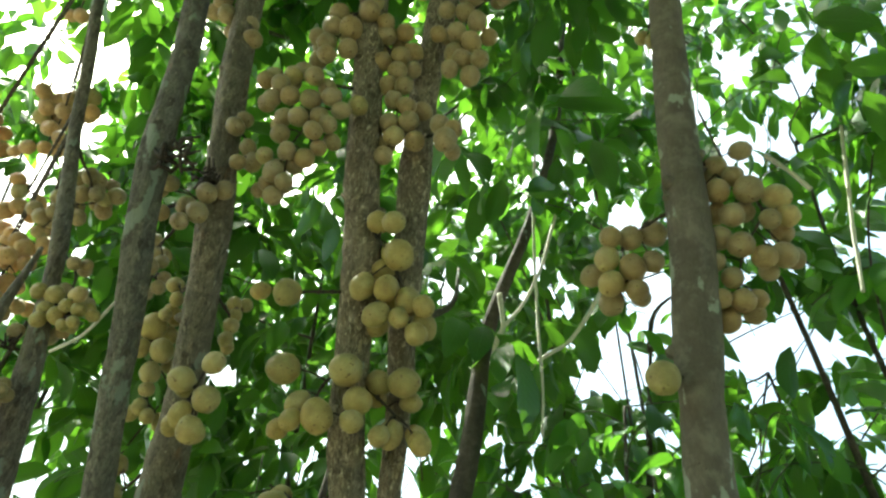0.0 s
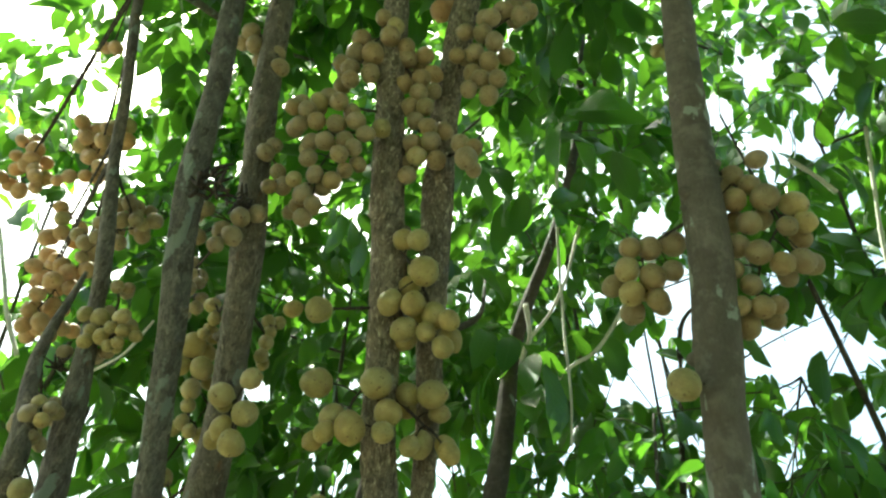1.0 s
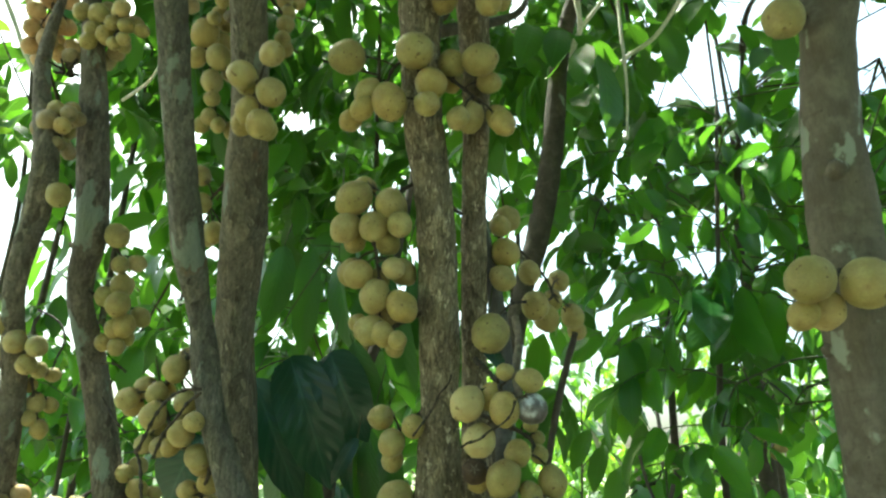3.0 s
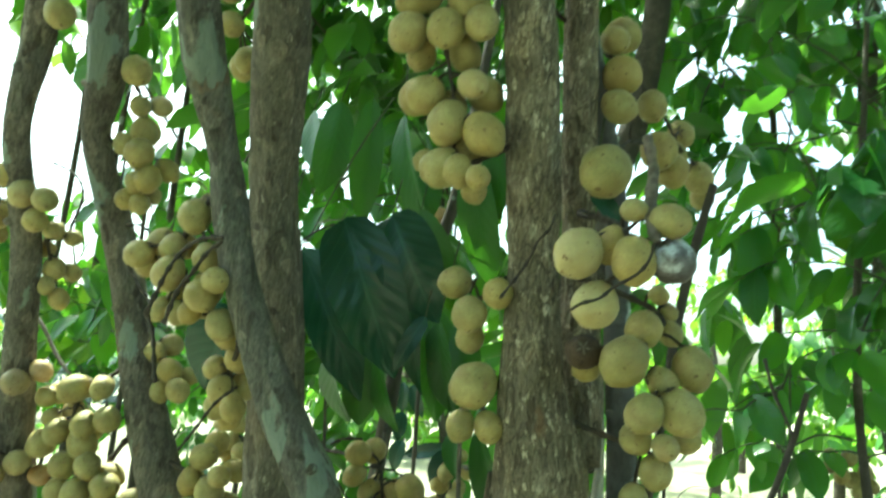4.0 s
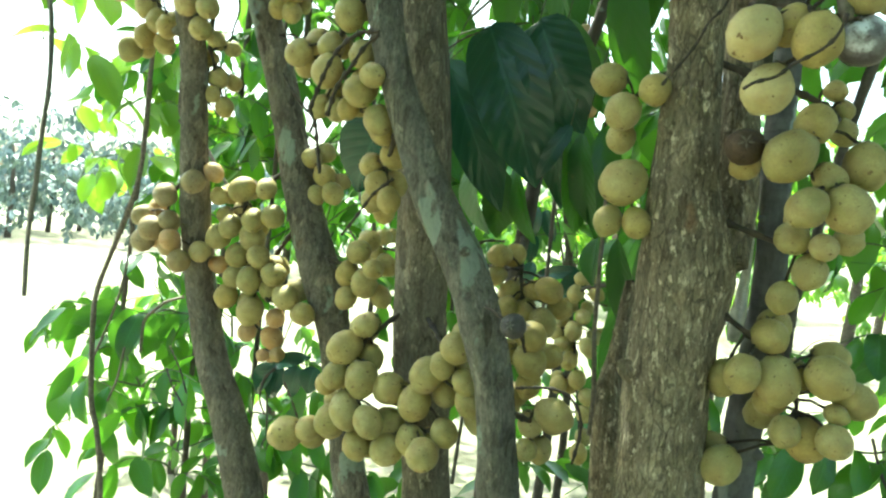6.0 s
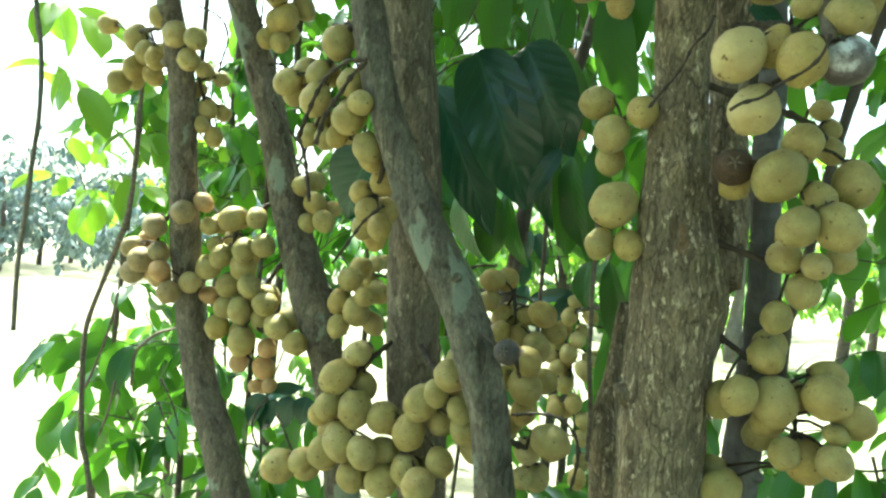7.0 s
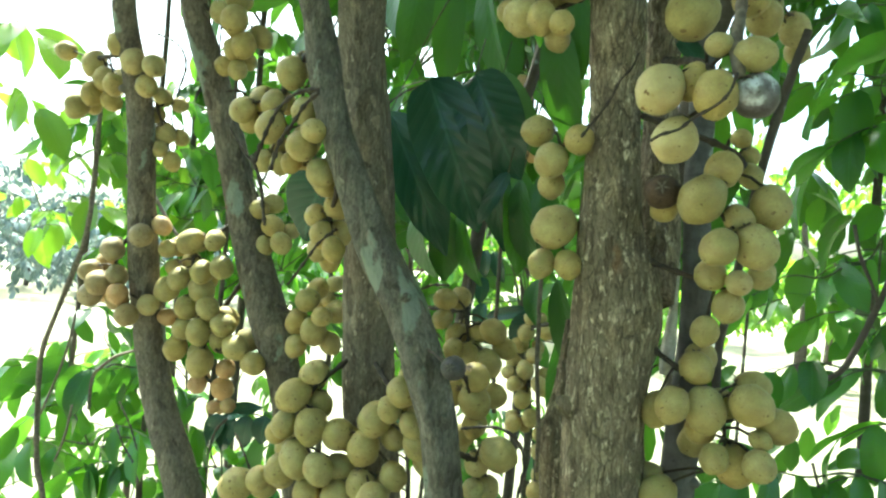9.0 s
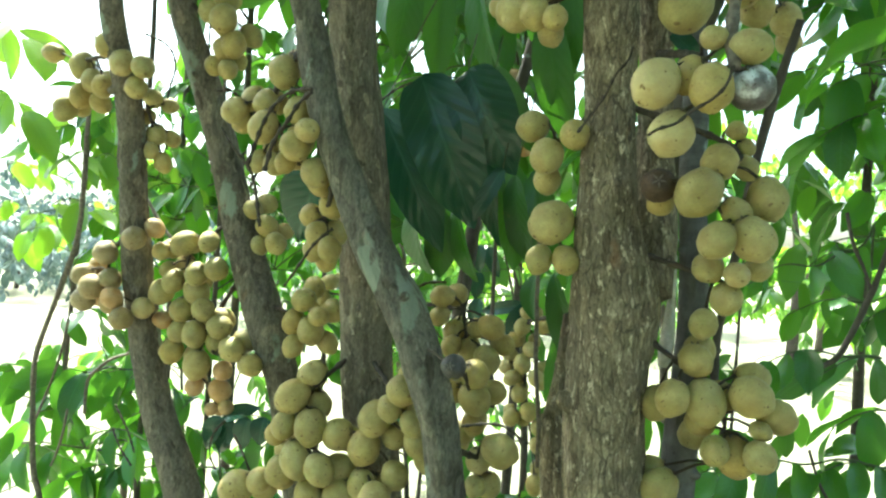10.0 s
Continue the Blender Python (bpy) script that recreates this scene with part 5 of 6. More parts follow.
# ---- single leaves near the stems: base, tip, width ----
def near_leaf(parent, base, tip, width, rng, material):
    b, t = Vector(base), Vector(tip)
    d = t - b
    length = d.length
    big = material is LEAF_NEAR
    turn = rng.uniform(-0.3, 0.3) if big else rng.choice((-1, 1)) * rng.uniform(0.1, 0.95)
    v, f, uv = blade(length * 1.04, width / max(0.72, math.cos(turn)), 14, 6, 0.75 if big else rng.uniform(0.3, 0.8), rng.uniform(0.22, 0.34) if big else rng.uniform(0.12, 0.42), 0.035 if big else 0.025, 0.42 if big else 0.6)
    x = d.normalized()
    toward = Vector((0.1 + math.sin(turn), -math.cos(turn), 0.35 + rng.uniform(-0.25, 0.25)))
    z = (toward - x * toward.dot(x)).normalized()
    y = z.cross(x)
    m = np.array(Matrix((x, y, z)).transposed())
    ob = child(new("leaflet", mesh_from("leaflet", v @ m.T + np.array(b), f, material, uv)), parent)
    return ob


def leaf_spray(blades, label, seed, material=None, stalk_from=None):
    rng = random.Random(seed)
    material = material or LEAF_NEAR
    bases = [Vector(q[:3]) for q in blades]
    spray = tagged(new("leaf_spray"), label, "leaves", "leaf sprays beside the trunks")
    for q in blades:
        near_leaf(spray, q[:3], q[3:6], q[6], rng, material)
    root = Vector(stalk_from) if stalk_from else bases[0] + Vector((0.02, 0.10, 0.22))
    ordered = sorted(bases, key=lambda p: (p - root).length)
    end = [p for p in ordered if (p - root).length < 0.32 or p is ordered[0]][-1]
    bow = (root + end) / 2 + Vector((0, 0, 0.05 * (end - root).length))
    line = spline([(*root, 0.0018), (*bow, 0.0015), (*end, 0.0010)], 0.01)
    child(new("stalk", mesh_from("stalk", *tube_arrays(line, 6), TWIG_GREEN)), spray)
    for p in ordered:
        near = line[np.argmin(np.linalg.norm(line[:, :3] - np.array(p) + np.array((0, 0, 0.01)), axis=1))]
        if (Vector(near[:3]) - p).length > 0.12:
            near = np.array((p.x, p.y + 0.03, p.z + 0.06))
        if (Vector(near[:3]) - p).length > 0.006:
            child(tube("petiole", [(*near[:3], 0.0014), (*((Vector(near[:3]) + p) / 2 + Vector((0, 0, 0.004))), 0.0012), (*p, 0.0009)], TWIG_GREEN, 5, 0.02), spray)
    return spray


leaf_spray([
    (-0.283, 1.215, 1.737, -0.184, 1.185, 1.540, 0.100),
    (-0.220, 1.235, 1.747, -0.153, 1.205, 1.607, 0.092),
    (-0.381, 1.285, 1.711, -0.261, 1.255, 1.509, 0.076),
    (-0.160, 1.225, 1.607, -0.194, 1.195, 1.538, 0.023),
    (-0.228, 1.325, 1.702, -0.201, 1.295, 1.507, 0.053),
], "large dark glossy green leaves hanging between the trunks", 500)
leaf_spray([
    (-0.391, 1.152, 1.606, -0.447, 1.134, 1.500, 0.086),
], "single rounded dark green leaf beside the leaning trunk", 501)
leaf_spray([
    (-0.335, 1.395, 1.997, -0.331, 1.365, 1.777, 0.054),
    (-0.275, 1.395, 1.965, -0.259, 1.365, 1.769, 0.051),
    (-0.233, 1.415, 1.897, -0.215, 1.385, 1.782, 0.036),
    (-0.416, 1.435, 2.015, -0.412, 1.405, 1.846, 0.051),
    (-0.487, 1.465, 2.016, -0.475, 1.435, 1.897, 0.046),
], "spray of hanging green elliptical leaflets", 502, LEAF_SHADE)
leaf_spray([
    (-0.142, 1.355, 1.871, -0.119, 1.325, 1.669, 0.061),
    (-0.107, 1.375, 1.932, -0.105, 1.345, 1.782, 0.045),
    (-0.181, 1.395, 1.968, -0.158, 1.365, 1.845, 0.042),
    (-0.193, 1.344, 1.638, -0.148, 1.326, 1.48, 0.051), (-0.149, 1.344, 1.624, -0.118, 1.326, 1.456, 0.049),
], "spray of hanging green elliptical leaflets", 503, LEAF_SHADE)
leaf_spray([
    (-0.088, 1.368, 1.474, -0.096, 1.35, 1.273, 0.036), (-0.226, 1.368, 1.79, -0.169, 1.35, 1.66, 0.051),
], "spray of hanging green elliptical leaflets", 504, LEAF_SHADE)
leaf_spray([
    (-0.61, 1.224, 1.217, -0.648, 1.206, 1.169, 0.039), (-0.591, 1.224, 1.22, -0.617, 1.206, 1.165, 0.041),
    (-0.561, 1.224, 1.225, -0.567, 1.206, 1.179, 0.036), (-0.529, 1.224, 1.229, -0.531, 1.206, 1.191, 0.034),
    (-0.61, 1.224, 1.219, -0.548, 1.206, 1.249, 0.026),
], "spray of hanging green elliptical leaflets", 505)
leaf_spray([
    (-0.374, 1.392, 1.575, -0.361, 1.374, 1.456, 0.061), (-0.322, 1.392, 1.565, -0.311, 1.374, 1.455, 0.051),
    (-0.296, 1.392, 1.571, -0.27, 1.374, 1.45, 0.039),
], "spray of hanging green elliptical leaflets", 524, LEAF_SHADE)
leaf_spray([
    (-0.172, 1.32, 1.612, -0.168, 1.302, 1.479, 0.044), (-0.109, 1.32, 1.469, -0.081, 1.302, 1.3, 0.038),
    (-0.136, 1.32, 1.467, -0.143, 1.302, 1.404, 0.03),
], "spray of hanging green elliptical leaflets", 525, LEAF_SHADE)
leaf_spray([
    (-0.401, 1.8, 1.463, -0.399, 1.782, 1.404, 0.031), (-0.395, 1.8, 1.404, -0.415, 1.782, 1.343, 0.036),
    (-0.294, 1.8, 1.397, -0.399, 1.782, 1.375, 0.029), (-0.281, 1.8, 1.392, -0.331, 1.782, 1.318, 0.051),
    (-0.4, 1.8, 1.524, -0.4, 1.782, 1.464, 0.036), (-0.38, 1.8, 1.52, -0.355, 1.782, 1.456, 0.031),
], "spray of hanging green elliptical leaflets", 526)
leaf_spray([
    (0.061, 1.116, 1.732, 0.092, 1.098, 1.7, 0.021),
], "spray of hanging green elliptical leaflets", 534)

# ---- young trees with compound leaves: foot of the rachis, its end, leaflets, leaflet length ----
LEAFLET_RNG = random.Random(91)


def leaflet_meshes(material):
    """A few unlike leaflets, one long each, to be shared by all the leaves of one kind."""
    meshes = []
    for _ in range(6):
        v, f, uv = blade(1.0, LEAFLET_RNG.uniform(0.38, 0.50), 9, 4, LEAFLET_RNG.uniform(0.25, 0.85), LEAFLET_RNG.uniform(0.12, 0.42), LEAFLET_RNG.uniform(0.0, 0.05), LEAFLET_RNG.uniform(0.5, 0.7))
        meshes.append(mesh_from("leaflet", v, f, material, uv))
    return meshes


LEAFLETS = {m.name: leaflet_meshes(m) for m in (LEAF_MID, LEAF_SHADE, LEAF_SUNLIT)}


def compound_leaf(plant, base, tip, count, size, material, rng, origin):
    """Twig, rachis and hanging leaflets, growing out of the plant at the origin."""
    a, b = Vector(base), Vector(tip)
    bow = (a + b) / 2 + Vector((0, 0, 0.12 * (b - a).length))
    part_line = spline([(*a, 0.002), (*bow, 0.002), (*b, 0.001)], 0.01)[:, :3]
    along = (b - a).normalized()
    side = along.cross(Vector((0, 0, 1))).normalized()
    places = []
    for i in range(count):
        s = 0.12 + 0.88 * i / max(1, count - 1)
        at = Vector(part_line[min(len(part_line) - 1, int(s * (len(part_line) - 1)))])
        last = i == count - 1
        d = along * (1.0 if last else rng.uniform(0.1, 0.6)) + side * (rng.uniform(-0.2, 0.2) if last else (1 if i % 2 else -1) * rng.uniform(0.25, 0.8)) - Vector((0, 0, rng.uniform(0.05, 1.25)))
        d.normalize()
        up = Vector((rng.gauss(0, 0.45), rng.gauss(0, 0.45), 1.0)) - along * 0.3
        z = (up - d * up.dot(d)).normalized()
        m = Matrix((d, z.cross(d), z)).transposed().to_4x4()
        m.translation = at
        length = size * rng.uniform(0.82, 1.15) * (0.85 + 0.2 * s)
        mesh = rng.choice(LEAFLETS[material.name])
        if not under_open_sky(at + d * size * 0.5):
            places.append((mesh, m @ Matrix.Scale(length, 4)))
    bend = (Vector(origin) * 0.4 + a * 0.6) + Vector((0, 0, 0.1 * (Vector(origin) - a).length))
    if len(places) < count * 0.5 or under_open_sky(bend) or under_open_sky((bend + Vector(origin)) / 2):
        return False
    line = spline([(*origin, 0.0034), (*bend, 0.0027), (*a, 0.0022), (*bow, 0.0017), (*b, 0.0010)], 0.015)
    rachis = child(new("leaf", mesh_from("leaf", *tube_arrays(line, 5), TWIG_GREEN)), plant)
    for mesh, m in places:
        child(new("leaflet", mesh), rachis).matrix_basis = m
    return True


def young_tree(label, stem, leaves, material, seed, extra=()):
    """stem: (x, y, z, r) from foot to top. extra: boxes (low corner, high corner, number of leaves, size) filled at random."""
    rng = random.Random(seed)
    plant = tagged(new("young_tree"), label, "sapling", "saplings under the trees")
    child(tube("stem", stem, BARK_DARK, 9, 0.03, 0.12, seed), plant)
    rows = spline(stem, 0.03)
    todo = list(leaves)
    for low, high, number, size in extra:
        while number > 0:
            a = Vector([rng.uniform(p, q) for p, q in zip(low, high)])
            turn = rng.uniform(0, 6.283)
            b = a + Vector((math.cos(turn), math.sin(turn), rng.uniform(-0.35, 0.15))) * size * rng.uniform(1.3, 1.9)
            number -= 1
            if clear_of_walk(a) and clear_of_walk(b):
                todo.append((tuple(a), tuple(b), rng.randrange(5, 8), size))
    grown = [tuple(r[:3]) for r in rows]
    far = lambda leaf: min((Vector(leaf[0]) - Vector(g)).length for g in grown[:len(rows)])
    for base, tip, count, size in sorted(todo, key=far):
        origin = min((g for g in grown if g[2] < base[2] + 0.08), key=lambda g: (Vector(g) - Vector(base)).length)
        if compound_leaf(plant, base, tip, count, size, material, rng, origin):
            grown.append(tuple(base))
    return plant


young_tree("young tree with drooping glossy compound leaves beside the fruit", [(0.66, 2.30, -0.05, 0.016), (0.62, 2.26, 0.8, 0.013), (0.56, 2.20, 1.5, 0.010), (0.60, 2.18, 2.1, 0.008), (0.66, 2.2, 2.7, 0.005)], [
    ((0.45, 2.10, 2.10), (0.22, 1.95, 2.02), 7, 0.14),
    ((0.41, 2.10, 1.95), (0.22, 2.00, 1.91), 7, 0.11),
    ((0.42, 2.00, 1.90), (0.29, 1.90, 1.86), 4, 0.14),
    ((0.42, 1.95, 1.81), (0.27, 1.85, 1.75), 7, 0.13),
    ((0.41, 2.10, 1.74), (0.22, 2.00, 1.66), 7, 0.13),
    ((0.47, 2.20, 1.69), (0.36, 2.20, 1.66), 5, 0.15),
    ((0.28, 1.90, 1.50), (0.15, 1.75, 1.46), 6, 0.10),
    ((0.37, 2.00, 1.54), (0.26, 1.90, 1.50), 5, 0.12),
    ((0.39, 2.05, 1.43), (0.23, 1.95, 1.40), 7, 0.09),
    ((0.33, 1.85, 1.33), (0.16, 1.70, 1.31), 6, 0.11),
    ((0.39, 1.90, 1.33), (0.28, 1.80, 1.30), 5, 0.14),
    ((0.32, 1.95, 1.23), (0.19, 1.85, 1.21), 6, 0.10),
    ((0.44, 1.95, 1.22), (0.31, 1.85, 1.20), 5, 0.11),
    ((0.26, 1.80, 1.13), (0.11, 1.70, 1.12), 6, 0.10),
    ((0.40, 1.90, 1.12), (0.28, 1.80, 1.12), 6, 0.11),
    ((0.52, 2.30, 1.41), (0.40, 2.20, 1.38), 5, 0.13),
    ((0.52, 2.20, 1.58), (0.39, 2.10, 1.55), 6, 0.13),
    ((0.51, 2.10, 1.08), (0.41, 2.00, 1.14), 5, 0.14),
    ((0.70, 1.98, 2.00), (0.42, 1.90, 1.97), 8, 0.22), ((0.62, 2.00, 2.10), (0.50, 1.85, 2.02), 6, 0.14),
], LEAF_MID, 801, [((0.15, 1.9, 2.05), (0.75, 2.6, 2.6), 13, 0.12), ((0.35, 2.2, 1.3), (0.9, 3.0, 2.0), 8, 0.13), ((0.75, 2.0, 1.7), (1.3, 2.8, 2.4), 20, 0.11), ((0.3, 2.2, 1.9), (1.0, 3.0, 2.6), 16, 0.13), ((1.0, 1.9, 1.6), (1.7, 2.6, 2.8), 22, 0.12), ((0.55, 1.9, 1.75), (0.85, 2.3, 2.05), 7, 0.13), ((0.36, 2.0, 1.55), (0.6, 2.5, 1.85), 5, 0.11), ((0.25, 2.4, 2.15), (0.62, 2.9, 2.75), 14, 0.12)])
young_tree("sunlit young tree with yellow-green compound leaves", [(-2.75, 2.55, -0.05, 0.014), (-2.6, 2.5, 0.9, 0.011), (-2.45, 2.42, 1.6, 0.008), (-2.3, 2.35, 2.2, 0.005)], [
    ((-2.76, 2.30, 1.83), (-2.18, 2.20, 1.81), 7, 0.18),
    ((-2.63, 2.40, 2.06), (-2.21, 2.30, 1.99), 6, 0.18),
    ((-2.12, 2.20, 1.99), (-1.83, 2.10, 1.95), 5, 0.15),
    ((-2.28, 2.30, 1.83), (-1.95, 2.20, 1.80), 6, 0.17),
    ((-2.36, 2.20, 1.64), (-1.99, 2.10, 1.62), 5, 0.17),
    ((-2.10, 2.30, 1.79), (-1.87, 2.20, 1.71), 5, 0.15),
    ((-2.69, 2.30, 1.51), (-2.42, 2.30, 1.56), 5, 0.17),
    ((-2.88, 2.20, 2.38), (-2.38, 2.10, 2.28), 6, 0.23),
    ((-2.85, 2.20, 2.11), (-2.37, 2.10, 2.00), 6, 0.22),
    ((-2.34, 2.25, 2.86), (-2.10, 2.18, 2.80), 5, 0.15), ((-2.12, 2.25, 2.60), (-1.95, 2.18, 2.54), 5, 0.13), ((-2.14, 2.25, 2.42), (-1.96, 2.18, 2.38), 5, 0.12),
], LEAF_SUNLIT, 802, [((-2.9, 2.3, 1.60), (-1.8, 2.9, 2.05), 28, 0.13)])
young_tree("young tree with dark green leaves between the slender stems", [(-1.75, 2.45, -0.05, 0.013), (-1.65, 2.35, 0.9, 0.010), (-1.5, 2.2, 1.6, 0.008), (-1.42, 2.1, 2.2, 0.005)], [
    ((-1.50, 1.90, 1.93), (-1.31, 1.90, 1.89), 7, 0.13),
    ((-1.55, 2.00, 1.81), (-1.35, 2.00, 1.76), 6, 0.14),
    ((-1.51, 2.00, 2.12), (-1.63, 2.00, 2.19), 5, 0.15),
    ((-1.47, 2.10, 1.70), (-1.64, 2.10, 1.67), 6, 0.13),
], LEAF_MID, 803, [((-2.3, 2.3, 1.35), (-1.3, 2.8, 2.2), 52, 0.13), ((-1.2, 2.3, 1.5), (-0.6, 2.8, 2.3), 26, 0.12)])
young_tree("low young tree with broad glossy leaves beside the clearing", [(-1.62, 2.0, -0.05, 0.014), (-1.58, 1.98, 0.5, 0.011), (-1.55, 1.95, 0.95, 0.008), (-1.5, 1.95, 1.35, 0.005)], [
    ((-1.84, 1.90, 1.25), (-1.63, 1.90, 1.29), 5, 0.14),
    ((-1.53, 1.75, 1.13), (-1.68, 1.60, 1.14), 7, 0.15),
    ((-1.57, 1.90, 1.12), (-1.72, 1.90, 1.05), 6, 0.14),
    ((-1.97, 1.90, 0.98), (-1.67, 1.80, 1.00), 4, 0.14),
    ((-1.60, 1.80, 0.90), (-1.26, 1.70, 0.99), 7, 0.14),
    ((-1.90, 1.70, 0.86), (-1.50, 1.70, 0.89), 8, 0.17),
    ((-1.08, 1.75, 1.06), (-0.86, 1.70, 1.10), 6, 0.08),
    ((-1.50, 2.00, 1.20), (-1.67, 2.00, 1.15), 5, 0.12),
    ((-2.23, 1.90, 1.03), (-2.06, 1.90, 1.09), 5, 0.19),
], LEAF_MID, 804, [((-2.1, 1.8, 0.55), (-1.0, 2.3, 1.0), 34, 0.12), ((-2.2, 1.9, 0.9), (-1.5, 2.3, 1.2), 10, 0.12)])

young_tree("tall young tree with large dark leaves against the sky", [(1.75, 2.75, -0.05, 0.022), (1.70, 2.70, 1.2, 0.019), (1.60, 2.60, 2.4, 0.015), (1.45, 2.45, 3.4, 0.011), (1.25, 2.30, 4.4, 0.006)], [], LEAF_MID, 805, [((0.9, 1.85, 3.2), (2.0, 2.5, 4.5), 26, 0.16), ((0.25, 1.75, 3.3), (0.9, 2.4, 4.4), 20, 0.16), ((0.9, 1.8, 2.3), (1.6, 2.4, 3.1), 12, 0.15), ((0.8, 1.9, 4.3), (2.5, 2.6, 5.3), 26, 0.17)])
young_tree("tall young tree with light green leaves over the slender stems", [(-2.3, 2.8, -0.05, 0.020), (-2.25, 2.75, 1.2, 0.017), (-2.1, 2.65, 2.6, 0.013), (-1.9, 2.5, 3.6, 0.010), (-1.8, 2.4, 4.6, 0.006)], [], LEAF_MID, 806, [((-3.2, 1.9, 3.4), (-1.2, 2.8, 5.4), 95, 0.17)])

young_tree("tall young tree with pale sunlit leaves above the clearing", [(-2.75, 3.0, -0.05, 0.020), (-2.7, 2.95, 1.5, 0.016), (-2.5, 2.8, 2.8, 0.012), (-2.5, 2.6, 4.0, 0.009), (-2.6, 2.5, 5.2, 0.006)], [
    ((-1.98, 2.10, 2.97), (-1.66, 2.04, 2.92), 5, 0.22), ((-2.05, 2.15, 2.80), (-1.80, 2.05, 2.70), 5, 0.20), ((-1.75, 2.10, 3.15), (-1.50, 2.05, 3.05), 5, 0.18), ((-1.92, 1.95, 3.12), (-1.74, 1.88, 3.04), 5, 0.15), ((-1.88, 1.95, 2.90), (-1.62, 1.88, 2.82), 6, 0.17), ((-1.80, 1.95, 2.72), (-1.60, 1.88, 2.64), 5, 0.15),
], LEAF_SUNLIT, 807, [((-3.4, 2.2, 4.2), (-2.1, 2.8, 5.7), 34, 0.19)])

# ---- twigs and lianas ----
tagged(tube("liana", [(-1.289, 1.5, 1.909, 0.006), (-1.29, 1.5, 1.76, 0.006), (-1.296, 1.5, 1.558, 0.006), (-1.312, 1.5, 1.477, 0.006), (-1.354, 1.5, 1.381, 0.0061), (-1.414, 1.5, 1.248, 0.0062), (-1.431, 1.5, 1.171, 0.0062), (-1.424, 1.5, 1.049, 0.0062), (-1.411, 1.5, 0.942, 0.0061), (-1.38, 1.5, 0.867, 0.0061), (-1.352, 1.5, 0.725, 0.006), (-1.324, 1.5, 0.535, 0.006)], TWIG_BROWN, 8, 0.008, 0.45, 0), "thin grey-brown liana hanging beside the trunks", "liana")
tagged(tube("liana", [(-1.402, 1.56, 1.428, 0.0032), (-1.39, 1.56, 1.365, 0.0032), (-1.402, 1.56, 1.265, 0.0032), (-1.431, 1.56, 1.178, 0.0032), (-1.466, 1.56, 1.103, 0.0032), (-1.495, 1.56, 1.045, 0.0032)], TWIG_BROWN, 8, 0.008, 0.45, 1), "thin grey-brown liana hanging beside the trunks", "liana")
tagged(tube("liana", [(-1.383, 1.56, 1.082, 0.0028), (-1.4, 1.56, 0.999, 0.0028), (-1.431, 1.56, 0.935, 0.0028)], TWIG_BROWN, 8, 0.008, 0.45, 2), "thin grey-brown liana hanging beside the trunks", "liana")
tagged(tube("liana", [(-1.123, 1.5, 1.247, 0.0038), (-1.179, 1.5, 1.229, 0.0039), (-1.222, 1.5, 1.199, 0.0039), (-1.248, 1.5, 1.174, 0.0039), (-1.251, 1.5, 1.098, 0.0039)], TWIG_BROWN, 8, 0.008, 0.45, 3), "thin grey-brown liana hanging beside the trunks", "liana")
tagged(tube("liana", [(-2.001, 1.720, 2.728, 0.0075), (-2.051, 1.700, 2.228, 0.0075), (-2.007, 1.700, 2.007, 0.0075), (-1.992, 1.700, 1.828, 0.0075), (-2.008, 1.700, 1.669, 0.0075), (-2.024, 1.700, 1.492, 0.0075), (-2.043, 1.700, 1.333, 0.0075), (-2.041, 1.700, 1.123, 0.0075)], TWIG_GREY, 8, 0.01, 0.4, 40), "dark thin liana at the edge of the clearing", "liana")
tagged(tube("branch", [(0.26, 1.8, 1.303, 0.0053), (0.303, 1.8, 1.331, 0.0052), (0.329, 1.8, 1.384, 0.0052), (0.358, 1.8, 1.458, 0.0051), (0.382, 1.8, 1.541, 0.0051)], BARK_DARK, 8, 0.008, 0.45, 4), "thin brown branch behind the fruit", "branch")
tagged(tube("branch", [(0.358, 1.8, 1.458, 0.0031), (0.344, 1.8, 1.499, 0.0031), (0.327, 1.8, 1.539, 0.0031), (0.315, 1.8, 1.601, 0.0031)], BARK_DARK, 8, 0.008, 0.45, 5), "thin brown branch behind the fruit", "branch")
tagged(tube("branch", [(0.264, 1.8, 1.16, 0.0026), (0.272, 1.8, 1.13, 0.0026), (0.284, 1.8, 1.095, 0.0026), (0.306, 1.8, 1.059, 0.0026)], BARK_DARK, 8, 0.008, 0.45, 6), "thin brown branch behind the fruit", "branch")
tagged(tube("liana", [(-1.253, 1.56, 1.757, 0.0041), (-1.247, 1.56, 1.674, 0.0041), (-1.169, 1.56, 1.619, 0.004), (-1.101, 1.56, 1.539, 0.004), (-1.055, 1.56, 1.501, 0.0039)], TWIG_BROWN, 8, 0.008, 0.45, 7), "thin grey-brown liana hanging beside the trunks", "liana")
tagged(tube("twig", [(0.043, 0.96, 1.669, 0.0012), (0.039, 0.96, 1.656, 0.0012), (0.028, 0.96, 1.646, 0.0012), (0.024, 0.96, 1.634, 0.0012), (0.013, 0.96, 1.617, 0.0013), (0.005, 0.96, 1.607, 0.0013), (-0.003, 0.96, 1.596, 0.0013)], TWIG, 8, 0.003, 0.4, 8, 0.55), "thin dark dry twig beside the fruit", "twig")
